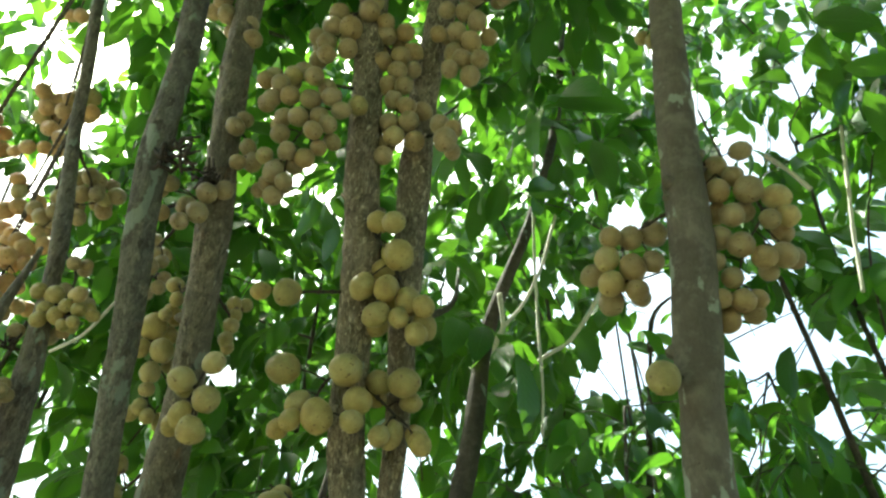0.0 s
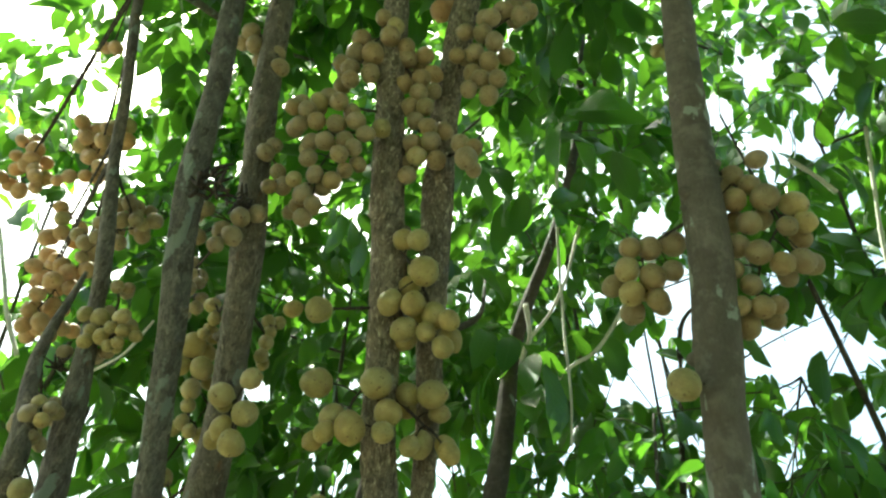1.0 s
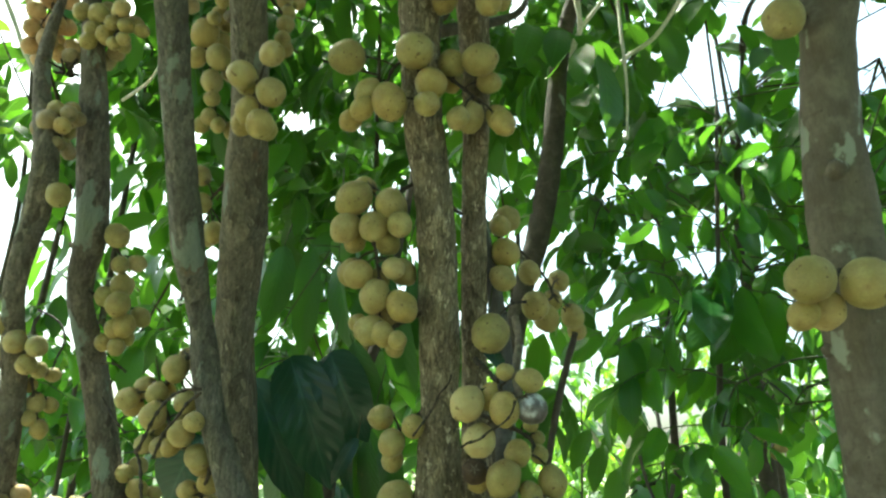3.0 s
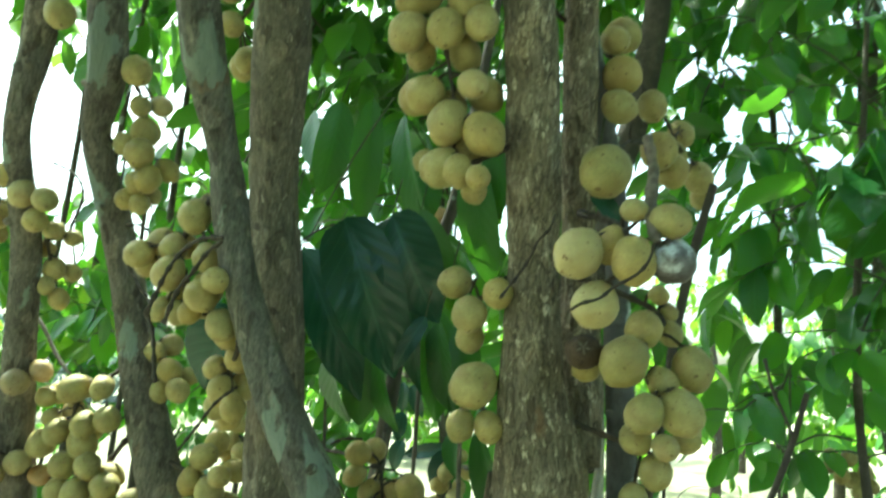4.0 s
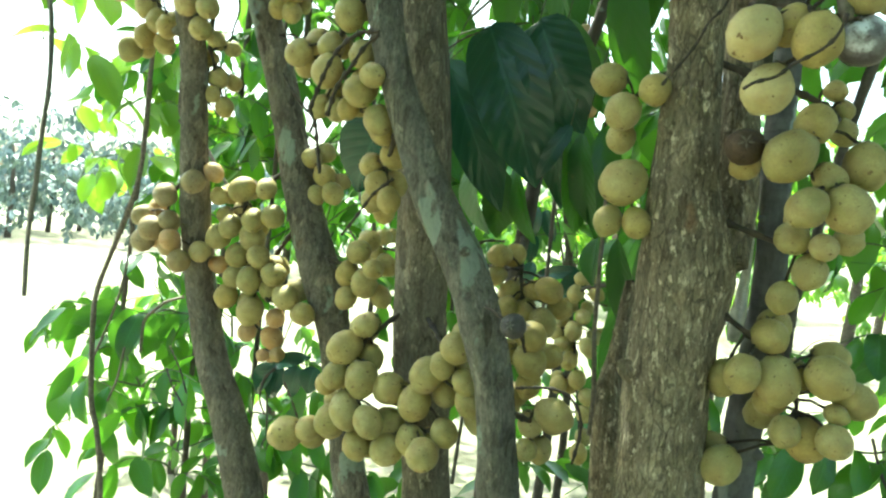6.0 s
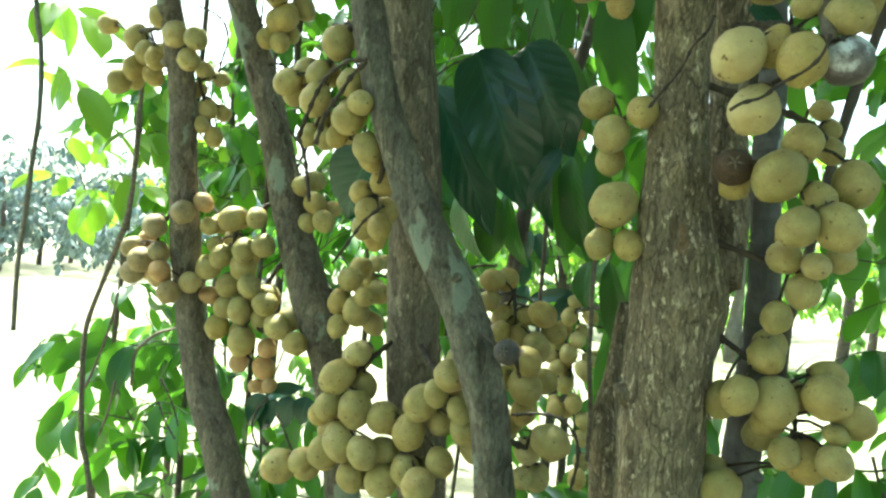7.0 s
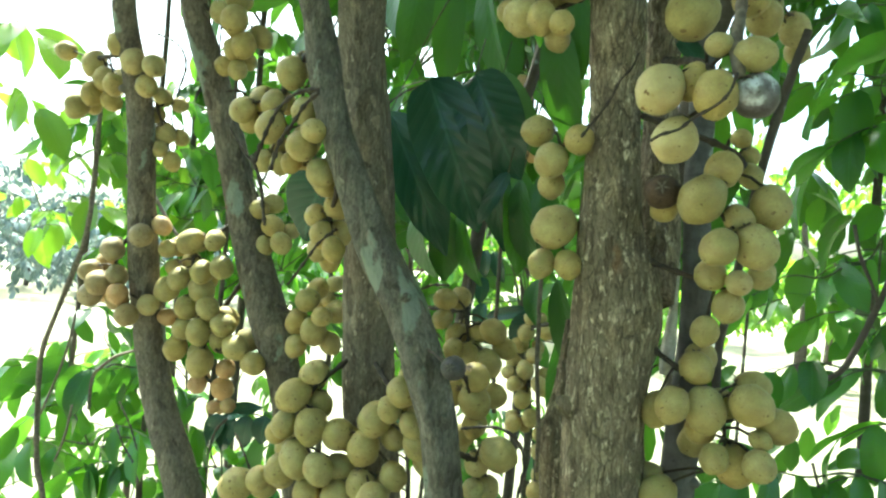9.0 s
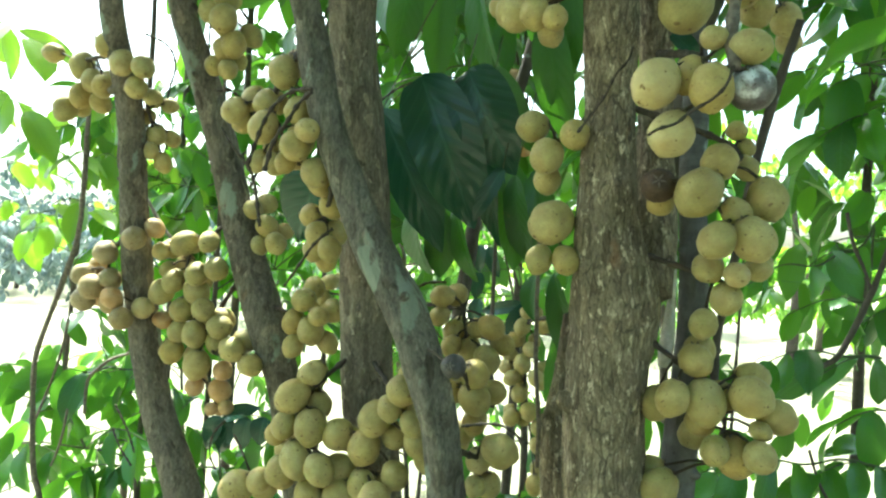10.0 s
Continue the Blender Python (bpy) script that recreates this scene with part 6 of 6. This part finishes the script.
tagged(tube("twig", [(0.063, 0.914, 1.582, 0.0013), (0.071, 0.914, 1.588, 0.0013), (0.084, 0.914, 1.59, 0.0013), (0.093, 0.914, 1.599, 0.0013), (0.105, 0.914, 1.605, 0.0013), (0.114, 0.914, 1.611, 0.0013), (0.121, 0.914, 1.62, 0.0013), (0.124, 0.914, 1.633, 0.0013)], TWIG, 8, 0.003, 0.4, 9, 0.55), "thin dark dry twig beside the fruit", "twig")
tagged(tube("twig", [(-0.287, 0.96, 1.654, 0.0019), (-0.311, 0.96, 1.654, 0.0019), (-0.333, 0.96, 1.642, 0.0019), (-0.348, 0.96, 1.622, 0.0019), (-0.36, 0.96, 1.594, 0.0019), (-0.368, 0.96, 1.575, 0.0019)], TWIG, 8, 0.003, 0.4, 10, 0.55), "thin dark dry twig beside the fruit", "twig")
tagged(tube("twig", [(-0.283, 0.954, 1.649, 0.0019), (-0.299, 0.954, 1.638, 0.0019), (-0.312, 0.954, 1.62, 0.0019), (-0.329, 0.954, 1.599, 0.0019), (-0.34, 0.954, 1.567, 0.0019)], TWIG, 8, 0.003, 0.4, 11, 0.55), "thin dark dry twig beside the fruit", "twig")
tagged(tube("twig", [(-0.388, 0.984, 1.58, 0.0019), (-0.377, 0.984, 1.562, 0.0019), (-0.371, 0.984, 1.535, 0.0019), (-0.366, 0.984, 1.509, 0.0019)], TWIG, 8, 0.003, 0.4, 12, 0.55), "thin dark dry twig beside the fruit", "twig")
tagged(tube("twig", [(-0.726, 1.14, 1.816, 0.0018), (-0.692, 1.14, 1.802, 0.0017), (-0.67, 1.14, 1.784, 0.0017), (-0.661, 1.14, 1.757, 0.0017), (-0.671, 1.14, 1.728, 0.0017), (-0.674, 1.14, 1.711, 0.0017)], TWIG, 8, 0.003, 0.4, 13, 0.55), "thin dark dry twig beside the fruit", "twig")
tagged(tube("twig", [(-0.62, 1.164, 1.826, 0.0017), (-0.62, 1.164, 1.794, 0.0017), (-0.625, 1.164, 1.781, 0.0017)], TWIG, 8, 0.003, 0.4, 14, 0.55), "thin dark dry twig beside the fruit", "twig")
tagged(tube("twig", [(-0.606, 1.164, 1.724, 0.0019), (-0.576, 1.164, 1.724, 0.0019), (-0.552, 1.164, 1.71, 0.0019)], TWIG, 8, 0.003, 0.4, 15, 0.55), "thin dark dry twig beside the fruit", "twig")
tagged(tube("twig", [(-0.588, 1.164, 1.668, 0.0017), (-0.559, 1.164, 1.632, 0.0017), (-0.535, 1.164, 1.61, 0.0017)], TWIG, 8, 0.003, 0.4, 16, 0.55), "thin dark dry twig beside the fruit", "twig")
tagged(tube("twig", [(-0.584, 1.2, 1.223, 0.0015), (-0.607, 1.2, 1.198, 0.0015), (-0.612, 1.2, 1.167, 0.0015), (-0.599, 1.2, 1.145, 0.0015)], TWIG, 8, 0.003, 0.4, 17, 0.55), "thin dark dry twig beside the fruit", "twig")
tagged(tube("twig", [(-0.567, 1.2, 1.203, 0.0015), (-0.549, 1.2, 1.178, 0.0015), (-0.534, 1.2, 1.153, 0.0015)], TWIG, 8, 0.003, 0.4, 18, 0.55), "thin dark dry twig beside the fruit", "twig")
tagged(tube("twig", [(-1.159, 1.5, 1.077, 0.0019), (-1.133, 1.5, 1.036, 0.0019), (-1.097, 1.5, 1.001, 0.0019)], TWIG, 8, 0.003, 0.4, 19, 0.55), "thin dark dry twig beside the fruit", "twig")
tagged(tube("twig", [(-1.154, 1.5, 1.129, 0.0019), (-1.113, 1.5, 1.077, 0.0019), (-1.089, 1.5, 1.03, 0.0019)], TWIG, 8, 0.003, 0.4, 20, 0.55), "thin dark dry twig beside the fruit", "twig")
tagged(tube("twig", [(-0.346, 1.008, 1.443, 0.0016), (-0.328, 1.008, 1.466, 0.0016), (-0.307, 1.008, 1.493, 0.0016), (-0.285, 1.008, 1.509, 0.0016)], TWIG, 8, 0.003, 0.4, 21, 0.55), "thin dark dry twig beside the fruit", "twig")
tagged(tube("twig", [(-0.268, 1.2, 1.442, 0.0015), (-0.251, 1.2, 1.45, 0.0015), (-0.226, 1.2, 1.451, 0.0015)], TWIG, 8, 0.003, 0.4, 22, 0.55), "thin dark dry twig beside the fruit", "twig")
tagged(tube("twig", [(-0.212, 1.104, 1.415, 0.0014), (-0.199, 1.104, 1.399, 0.0013), (-0.188, 1.104, 1.386, 0.0013)], TWIG, 8, 0.003, 0.4, 23, 0.55), "thin dark dry twig beside the fruit", "twig")
tagged(tube("twig", [(-0.135, 1.044, 1.302, 0.0015), (-0.108, 1.044, 1.308, 0.0015), (-0.086, 1.044, 1.308, 0.0015), (-0.069, 1.044, 1.296, 0.0015), (-0.063, 1.044, 1.274, 0.0015), (-0.069, 1.044, 1.238, 0.0015)], TWIG, 8, 0.003, 0.4, 24, 0.55), "thin dark dry twig beside the fruit", "twig")
tagged(tube("branch", [(0.11, 1.224, 1.322, 0.0053), (0.112, 1.224, 1.402, 0.0053), (0.123, 1.224, 1.455, 0.0053), (0.143, 1.224, 1.581, 0.0053), (0.167, 1.224, 1.686, 0.0052), (0.191, 1.224, 1.769, 0.0052)], BARK_DARK, 8, 0.008, 0.45, 25), "thin brown branch behind the fruit", "branch")
tagged(tube("branch", [(0.206, 2.1, 2.802, 0.0089), (0.225, 2.1, 2.906, 0.0092), (0.247, 2.1, 2.966, 0.0093), (0.235, 2.1, 3.106, 0.0097)], TWIG_SUNLIT, 8, 0.008, 0.45, 26), "bare branch among the leaves, sunlight painted into its pale colour", "branch")
tagged(tube("branch", [(0.247, 2.1, 2.958, 0.0062), (0.317, 2.1, 3.052, 0.0063), (0.378, 2.1, 3.182, 0.0065), (0.414, 2.1, 3.292, 0.0067), (0.484, 2.1, 3.563, 0.0071)], TWIG_SUNLIT, 8, 0.008, 0.45, 27), "bare branch among the leaves, sunlight painted into its pale colour", "branch")
tagged(tube("branch", [(0.292, 2.136, 2.754, 0.0069), (0.387, 2.136, 2.854, 0.0071), (0.483, 2.136, 2.922, 0.0072), (0.58, 2.136, 3.068, 0.0074), (0.681, 2.136, 3.281, 0.0078)], TWIG_SUNLIT, 8, 0.008, 0.45, 28), "bare branch among the leaves, sunlight painted into its pale colour", "branch")
tagged(tube("liana", [(0.474, 2.04, 5.177, 0.008), (0.427, 2.04, 4.168, 0.0067), (0.381, 2.04, 3.611, 0.0059), (0.368, 2.04, 3.217, 0.0054), (0.369, 2.04, 2.912, 0.005), (0.373, 2.04, 2.69, 0.0047), (0.363, 2.04, 2.512, 0.0044)], TWIG_SUNLIT, 8, 0.008, 0.45, 29), "thin pale liana hanging in the foliage", "liana")
tagged(tube("branch", [(-1.287, 1.92, 2.74, 0.005), (-1.199, 1.92, 2.803, 0.005), (-1.16, 1.92, 2.873, 0.0051), (-1.128, 1.92, 2.951, 0.0052)], TWIG_SUNLIT, 8, 0.008, 0.45, 30), "bare branch among the leaves, sunlight painted into its pale colour", "branch")
tagged(tube("branch", [(1.636, 1.92, 3.864, 0.0081), (1.548, 1.92, 3.506, 0.0074), (1.481, 1.92, 3.226, 0.0069), (1.431, 1.92, 2.981, 0.0065)], TWIG_SUNLIT, 8, 0.008, 0.45, 31), "bare branch among the leaves, sunlight painted into its pale colour", "branch")
tagged(tube("branch", [(1.281, 1.92, 3.643, 0.0089), (1.35, 1.92, 3.551, 0.0087), (1.402, 1.92, 3.455, 0.0084)], TWIG_SUNLIT, 8, 0.008, 0.45, 32), "bare branch among the leaves, sunlight painted into its pale colour", "branch")
tagged(tube("branch", [(-2.464, 2.28, 3.872, 0.011), (-2.291, 2.28, 3.583, 0.0105), (-2.124, 2.28, 3.286, 0.0101), (-1.949, 2.28, 3.038, 0.0097)], TWIG_SUNLIT, 8, 0.008, 0.45, 33), "bare branch among the leaves, sunlight painted into its pale colour", "branch")
tagged(tube("twig", [(-0.365, 1.236, 1.707, 0.0013), (-0.349, 1.236, 1.718, 0.0013), (-0.331, 1.236, 1.728, 0.0013), (-0.31, 1.236, 1.735, 0.0013), (-0.291, 1.236, 1.735, 0.0013)], TWIG, 8, 0.003, 0.4, 34, 0.55), "thin dark dry twig beside the fruit", "twig")

tagged(tube("fruit_stalk", [(0.119, 0.985, 1.744, 0.0050), (0.124, 0.980, 1.712, 0.0046), (0.122, 0.970, 1.687, 0.0052), (0.122, 0.960, 1.662, 0.0060), (0.126, 0.955, 1.641, 0.0040)], TWIG_BROWN, 10, 0.004, 0.25, 41, 0.15), "thick knotted brown fruit stalk beside the trunk", "stalk")

tagged(tube("branch", [(-0.296, 1.620, 1.667, 0.0042), (-0.302, 1.620, 1.590, 0.0042), (-0.302, 1.620, 1.514, 0.0042), (-0.303, 1.620, 1.417, 0.0042), (-0.304, 1.620, 1.330, 0.0042), (-0.296, 1.620, 1.203, 0.0042)], BARK_DARK, 8, 0.01, 0.3, 42), "thin dark upright shoot between the trunks", "branch")
tagged(tube("liana", [(-0.100, 1.200, 1.529, 0.0026), (-0.097, 1.190, 1.459, 0.0026), (-0.094, 1.180, 1.405, 0.0026), (-0.093, 1.180, 1.351, 0.0026), (-0.090, 1.190, 1.290, 0.0026), (-0.092, 1.200, 1.226, 0.0026)], TWIG_BROWN, 8, 0.008, 0.4, 43), "thin brown strand hanging beside the flaking trunk", "liana")


def debris(x, y, z, size, seed):
    """A dark clot of old stalks and litter stuck on a trunk."""
    rng = random.Random(seed)
    pieces = []
    for _ in range(26):
        a = Vector((rng.gauss(0, 1), rng.gauss(0, 1), rng.gauss(0, 1))) * size * 0.45
        c = a + Vector((rng.gauss(0, 1), rng.gauss(0, 1), rng.gauss(0, 1))) * size * 0.6
        m = (a + c) / 2 + Vector((0, 0, rng.uniform(-0.3, 0.3) * size))
        pieces.append(tube_arrays(spline([(x + p.x, y + p.y, z + p.z, r) for p, r in ((a, 0.003), (m, size * 0.13), (c, 0.002))], 0.008), 6, 0.3, seed))
    v, f = joined(pieces)
    return tagged(new("debris", mesh_from("debris", v, f, TWIG)), "dark clot of dead stalks and litter on a trunk", "debris")


debris(-0.301, 0.747, 2.412, 0.03, 0)
debris(-0.288, 0.837, 2.45, 0.021, 1)
debris(-0.37, 0.721, 2.724, 0.017, 2)
debris(-0.683, 1.051, 2.234, 0.014, 3)

# ---- the grove behind ----
def grove_tree(x, y, height, girth, crown_centre, crown_radii, count, seed, label, material=None, leaf=None, upper=None):
    rng = random.Random(seed)
    tree = tagged(new("grove_tree"), label, "tree", "trees of the grove")
    chain, px, py = [], x, y
    for i in range(6):
        s = i / 5
        px += rng.uniform(-0.05, 0.05) + (crown_centre[0] - x) * 0.12
        py += rng.uniform(-0.05, 0.05) + (crown_centre[1] - y) * 0.12
        chain.append((px, py, height * s - 0.05, girth * (1.15 - 0.75 * s)))
    child(tube("trunk", chain, material or BARK_DARK, 14, 0.05, 0.1, seed), tree)
    for i in range(6):
        start = chain[rng.randrange(4 if height > 6.5 else 2, 6)]
        d = Vector((rng.gauss(0, 1), rng.gauss(0, 1), rng.uniform(-0.3, 0.8))).normalized()
        end = [c + e * q * 0.85 for c, e, q in zip(crown_centre, d, crown_radii)]
        if not clear_of_walk(end):
            continue
        mid = [(a + b) / 2 + rng.uniform(-0.15, 0.15) for a, b in zip(start[:3], end)]
        child(tube("limb", [(*start[:3], girth * 0.4), (*mid, girth * 0.25), (*end, 0.004)], material or BARK_DARK, 7, 0.08), tree)
    child(new("crown", crown_mesh("crown", crown_places(rng, crown_centre, crown_radii, count, 0.25), rng, leaf or LEAF_CROWN)), tree)
    if upper:
        centre, radii, n = upper
        top = chain[-1]
        lift = (top[0] + (centre[0] - top[0]) * 0.3, top[1] + (centre[1] - top[1]) * 0.3, (top[2] + centre[2]) / 2)
        child(tube("limb", [(*top[:3], girth * 0.45), (*lift, girth * 0.4), (*centre, 0.006)], material or BARK_DARK, 7, 0.08), tree)
        child(new("crown", crown_mesh("crown", crown_places(rng, centre, radii, n, 0.25), rng, leaf or LEAF_CROWN)), tree)
    return tree


GROVE = [
    (0.6, 3.4, 4.6, 0.02, (0.5, 3.3, 3.7), (1.3, 1.1, 1.3), 150),
    (-0.9, 3.6, 4.8, 0.022, (-0.9, 3.4, 3.5), (1.2, 1.1, 1.6), 330),
    (1.9, 2.8, 4.6, 0.02, (2.0, 2.6, 4.3), (1.1, 1.0, 1.2), 210),
    (0.9, 3.1, 3.0, 0.014, (0.7, 3.0, 2.6), (0.8, 0.6, 0.6), 58),
    (-2.2, 3.0, 4.4, 0.02, (-2.0, 2.9, 3.9), (1.2, 1.1, 1.5), 430),
    (1.3, 4.9, 5.2, 0.028, (1.3, 4.7, 4.3), (1.6, 1.3, 1.6), 130),
    (-0.3, 5.4, 5.6, 0.028, (-0.3, 5.2, 4.5), (1.7, 1.4, 1.8), 240),
    (3.2, 4.2, 5.0, 0.04, (3.1, 4.0, 3.9), (1.5, 1.4, 1.7), 230),
    (-2.4, 5.4, 5.2, 0.04, (-2.3, 5.2, 4.6), (1.5, 1.4, 1.6), 250),
    (2.7, 1.4, 4.4, 0.03, (2.6, 1.4, 3.6), (1.2, 1.3, 1.5), 90),
    (1.60, 3.27, 3.38, 0.018, (1.50, 3.12, 2.88), (0.60, 0.50, 0.90), 84),
    (-0.80, 3.51, 2.86, 0.018, (-0.90, 3.36, 2.36), (0.80, 0.60, 0.50), 36),
    (-2.07, 3.75, 2.99, 0.018, (-2.17, 3.60, 2.49), (0.60, 0.50, 0.50), 26),
    # unseen trees beside and behind the walk, added to cut frontal light
    (3.6, 0.3, 6.2, 0.05, (3.2, 0.0, 4.4), (1.5, 1.7, 2.2), 220),
    (0.3, -1.0, 6.4, 0.06, (0.1, -0.3, 5.4), (2.2, 1.9, 1.0), 840),
    (1.4, -1.9, 6.4, 0.06, (1.3, -1.8, 5.2), (1.9, 1.6, 1.6), 620),
    (-1.3, -2.0, 6.0, 0.06, (-1.2, -1.9, 5.2), (1.7, 1.6, 1.3), 360),
    (-3.3, -1.2, 5.6, 0.06, (-3.3, -1.2, 4.2), (1.5, 1.6, 1.6), 220),
    (0.2, -4.6, 6.4, 0.07, (0.2, -4.5, 3.8), (2.2, 1.6, 2.8), 520),
    (3.4, -3.4, 6.2, 0.07, (3.4, -3.4, 3.6), (2.0, 1.6, 2.6), 420),
    (-3.6, -4.2, 6.2, 0.07, (-3.6, -4.2, 3.6), (2.0, 1.6, 2.6), 420),
]
# high crowns added to block the sun, partly out of view
UPPER = {
    1: ((-0.5, 4.0, 7.6), (1.6, 1.5, 0.8), 200),
    3: ((0.7, 2.6, 6.6), (2.0, 2.0, 1.0), 360),
    6: ((0.5, 5.4, 7.4), (2.4, 1.8, 0.9), 260),
    8: ((-2.3, 4.8, 7.3), (1.9, 1.7, 0.9), 380),
}
for i, (x, y, h, g, c, r, count) in enumerate(GROVE):
    grove_tree(x, y, h, g, c, r, count, 100 + i, "leafy grove tree with large hanging compound leaves; unseen ones added for shade", upper=UPPER.get(i))


def far_bush(x, y, height, spread, count, seed, leaf=None, label="distant bushy tree in bright haze beyond the clearing; unseen ones close the ring", size=(2.2, 3.6)):
    rng = random.Random(seed)
    bush = tagged(new("far_tree"), label, "tree", "distant trees")
    child(tube("trunk", [(x, y, -0.1, 0.09), (x + 0.1, y, height * 0.4, 0.07), (x, y, height * 0.75, 0.03)], BARK_DARK, 10, 0.2), bush)
    child(new("crown", crown_mesh("crown", crown_places(rng, (x, y, height * 0.58), (spread, spread, height * 0.42), count, 0.5, 5, 0.5), rng, leaf or LEAF_CROWN, size)), bush)


# full ring; the unseen trees behind are added to close off low light
for i in range(26):
    a = radians(-75 + 13.85 * i)
    d = 15 + 5 * math.sin(i * 2.3)
    if i in (1, 2):
        continue
    if -8 < -75 + 13.85 * i < 16:
        d *= 1.9
    far_bush(d * math.sin(a), d * math.cos(a), 4.2 + 1.4 * math.sin(i * 1.7), 2.2, 150, 300 + i)


# far trees whose leaf colour is paled to stand for haze
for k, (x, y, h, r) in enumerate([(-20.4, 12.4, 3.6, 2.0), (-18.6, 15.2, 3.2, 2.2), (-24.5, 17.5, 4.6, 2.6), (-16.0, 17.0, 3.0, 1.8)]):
    far_bush(x, y, h, r, 330, 390 + k, LEAF_HAZED, "distant tree with haze painted into its pale leaves", (1.0, 1.9))
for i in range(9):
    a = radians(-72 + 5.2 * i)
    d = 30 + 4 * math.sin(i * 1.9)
    far_bush(d * math.sin(a), d * math.cos(a), 3.6 + 0.9 * math.sin(i * 2.7), 2.4, 90, 420 + i, LEAF_HAZED, "distant tree with haze painted into its pale leaves")


for k, (x, y, h, r) in enumerate([(-1.6, 13.0, 3.0, 1.6), (0.9, 12.0, 3.7, 1.6), (2.9, 13.5, 3.9, 1.8), (5.4, 13.0, 3.6, 1.8), (1.8, 17.0, 4.6, 2.2), (-4.2, 15.0, 3.0, 1.7)]):
    far_bush(x, y, h, r, 240, 450 + k, LEAF_SUNLIT, "sunlit yellow-green bush beyond the grove", (0.9, 1.7))


# ---- low saplings under the trees ----
def sapling(x, y, height, spread, count, seed, leaf=None, low=0.3):
    rng = random.Random(seed)
    plant = tagged(new("sapling"), "leafy young tree with drooping compound leaves", "sapling", "saplings under the trees")
    lean = rng.uniform(-0.15, 0.15)
    child(tube("stem", [(x, y, -0.03, 0.012), (x + lean * 0.5, y, height * 0.5, 0.009), (x + lean, y, height, 0.004)], BARK_DARK, 8, 0.05), plant)
    places = []
    while len(places) < count:
        s = low + (1 - low) * rng.random()
        a, q = rng.uniform(0, 6.283), spread * math.sqrt(rng.random())
        p = (x + lean * s + q * math.cos(a), y + q * math.sin(a), height * s)
        if clear_of_walk(p):
            places.append(p)
    for p in places[:10]:
        s = p[2] / height
        child(tube("twig", [(x + lean * s, y, p[2] - 0.10, 0.004), ((x + lean * s + p[0]) / 2, (y + p[1]) / 2, p[2] + 0.02, 0.003), (*p, 0.002)], TWIG, 5, 0.05), plant)
    child(new("foliage", crown_mesh("foliage", places, rng, leaf or LEAF_CROWN, (0.75, 1.1))), plant)


SAPLINGS = [(-0.95, 2.7, 1.7, 0.5, 30), (-0.25, 2.6, 1.9, 0.5, 40), (2.5, 3.0, 2.1, 0.5, 12), (-2.7, 3.4, 1.25, 0.6, 20), (-1.5, 3.9, 1.4, 0.6, 22), (0.1, 4.2, 2.0, 0.6, 14), (1.6, 4.0, 2.0, 0.6, 12)]
for i, (x, y, h, s, count) in enumerate(SAPLINGS):
    sapling(x, y, h, s, count, 700 + i, LEAF_SUNLIT if i == 2 else None)
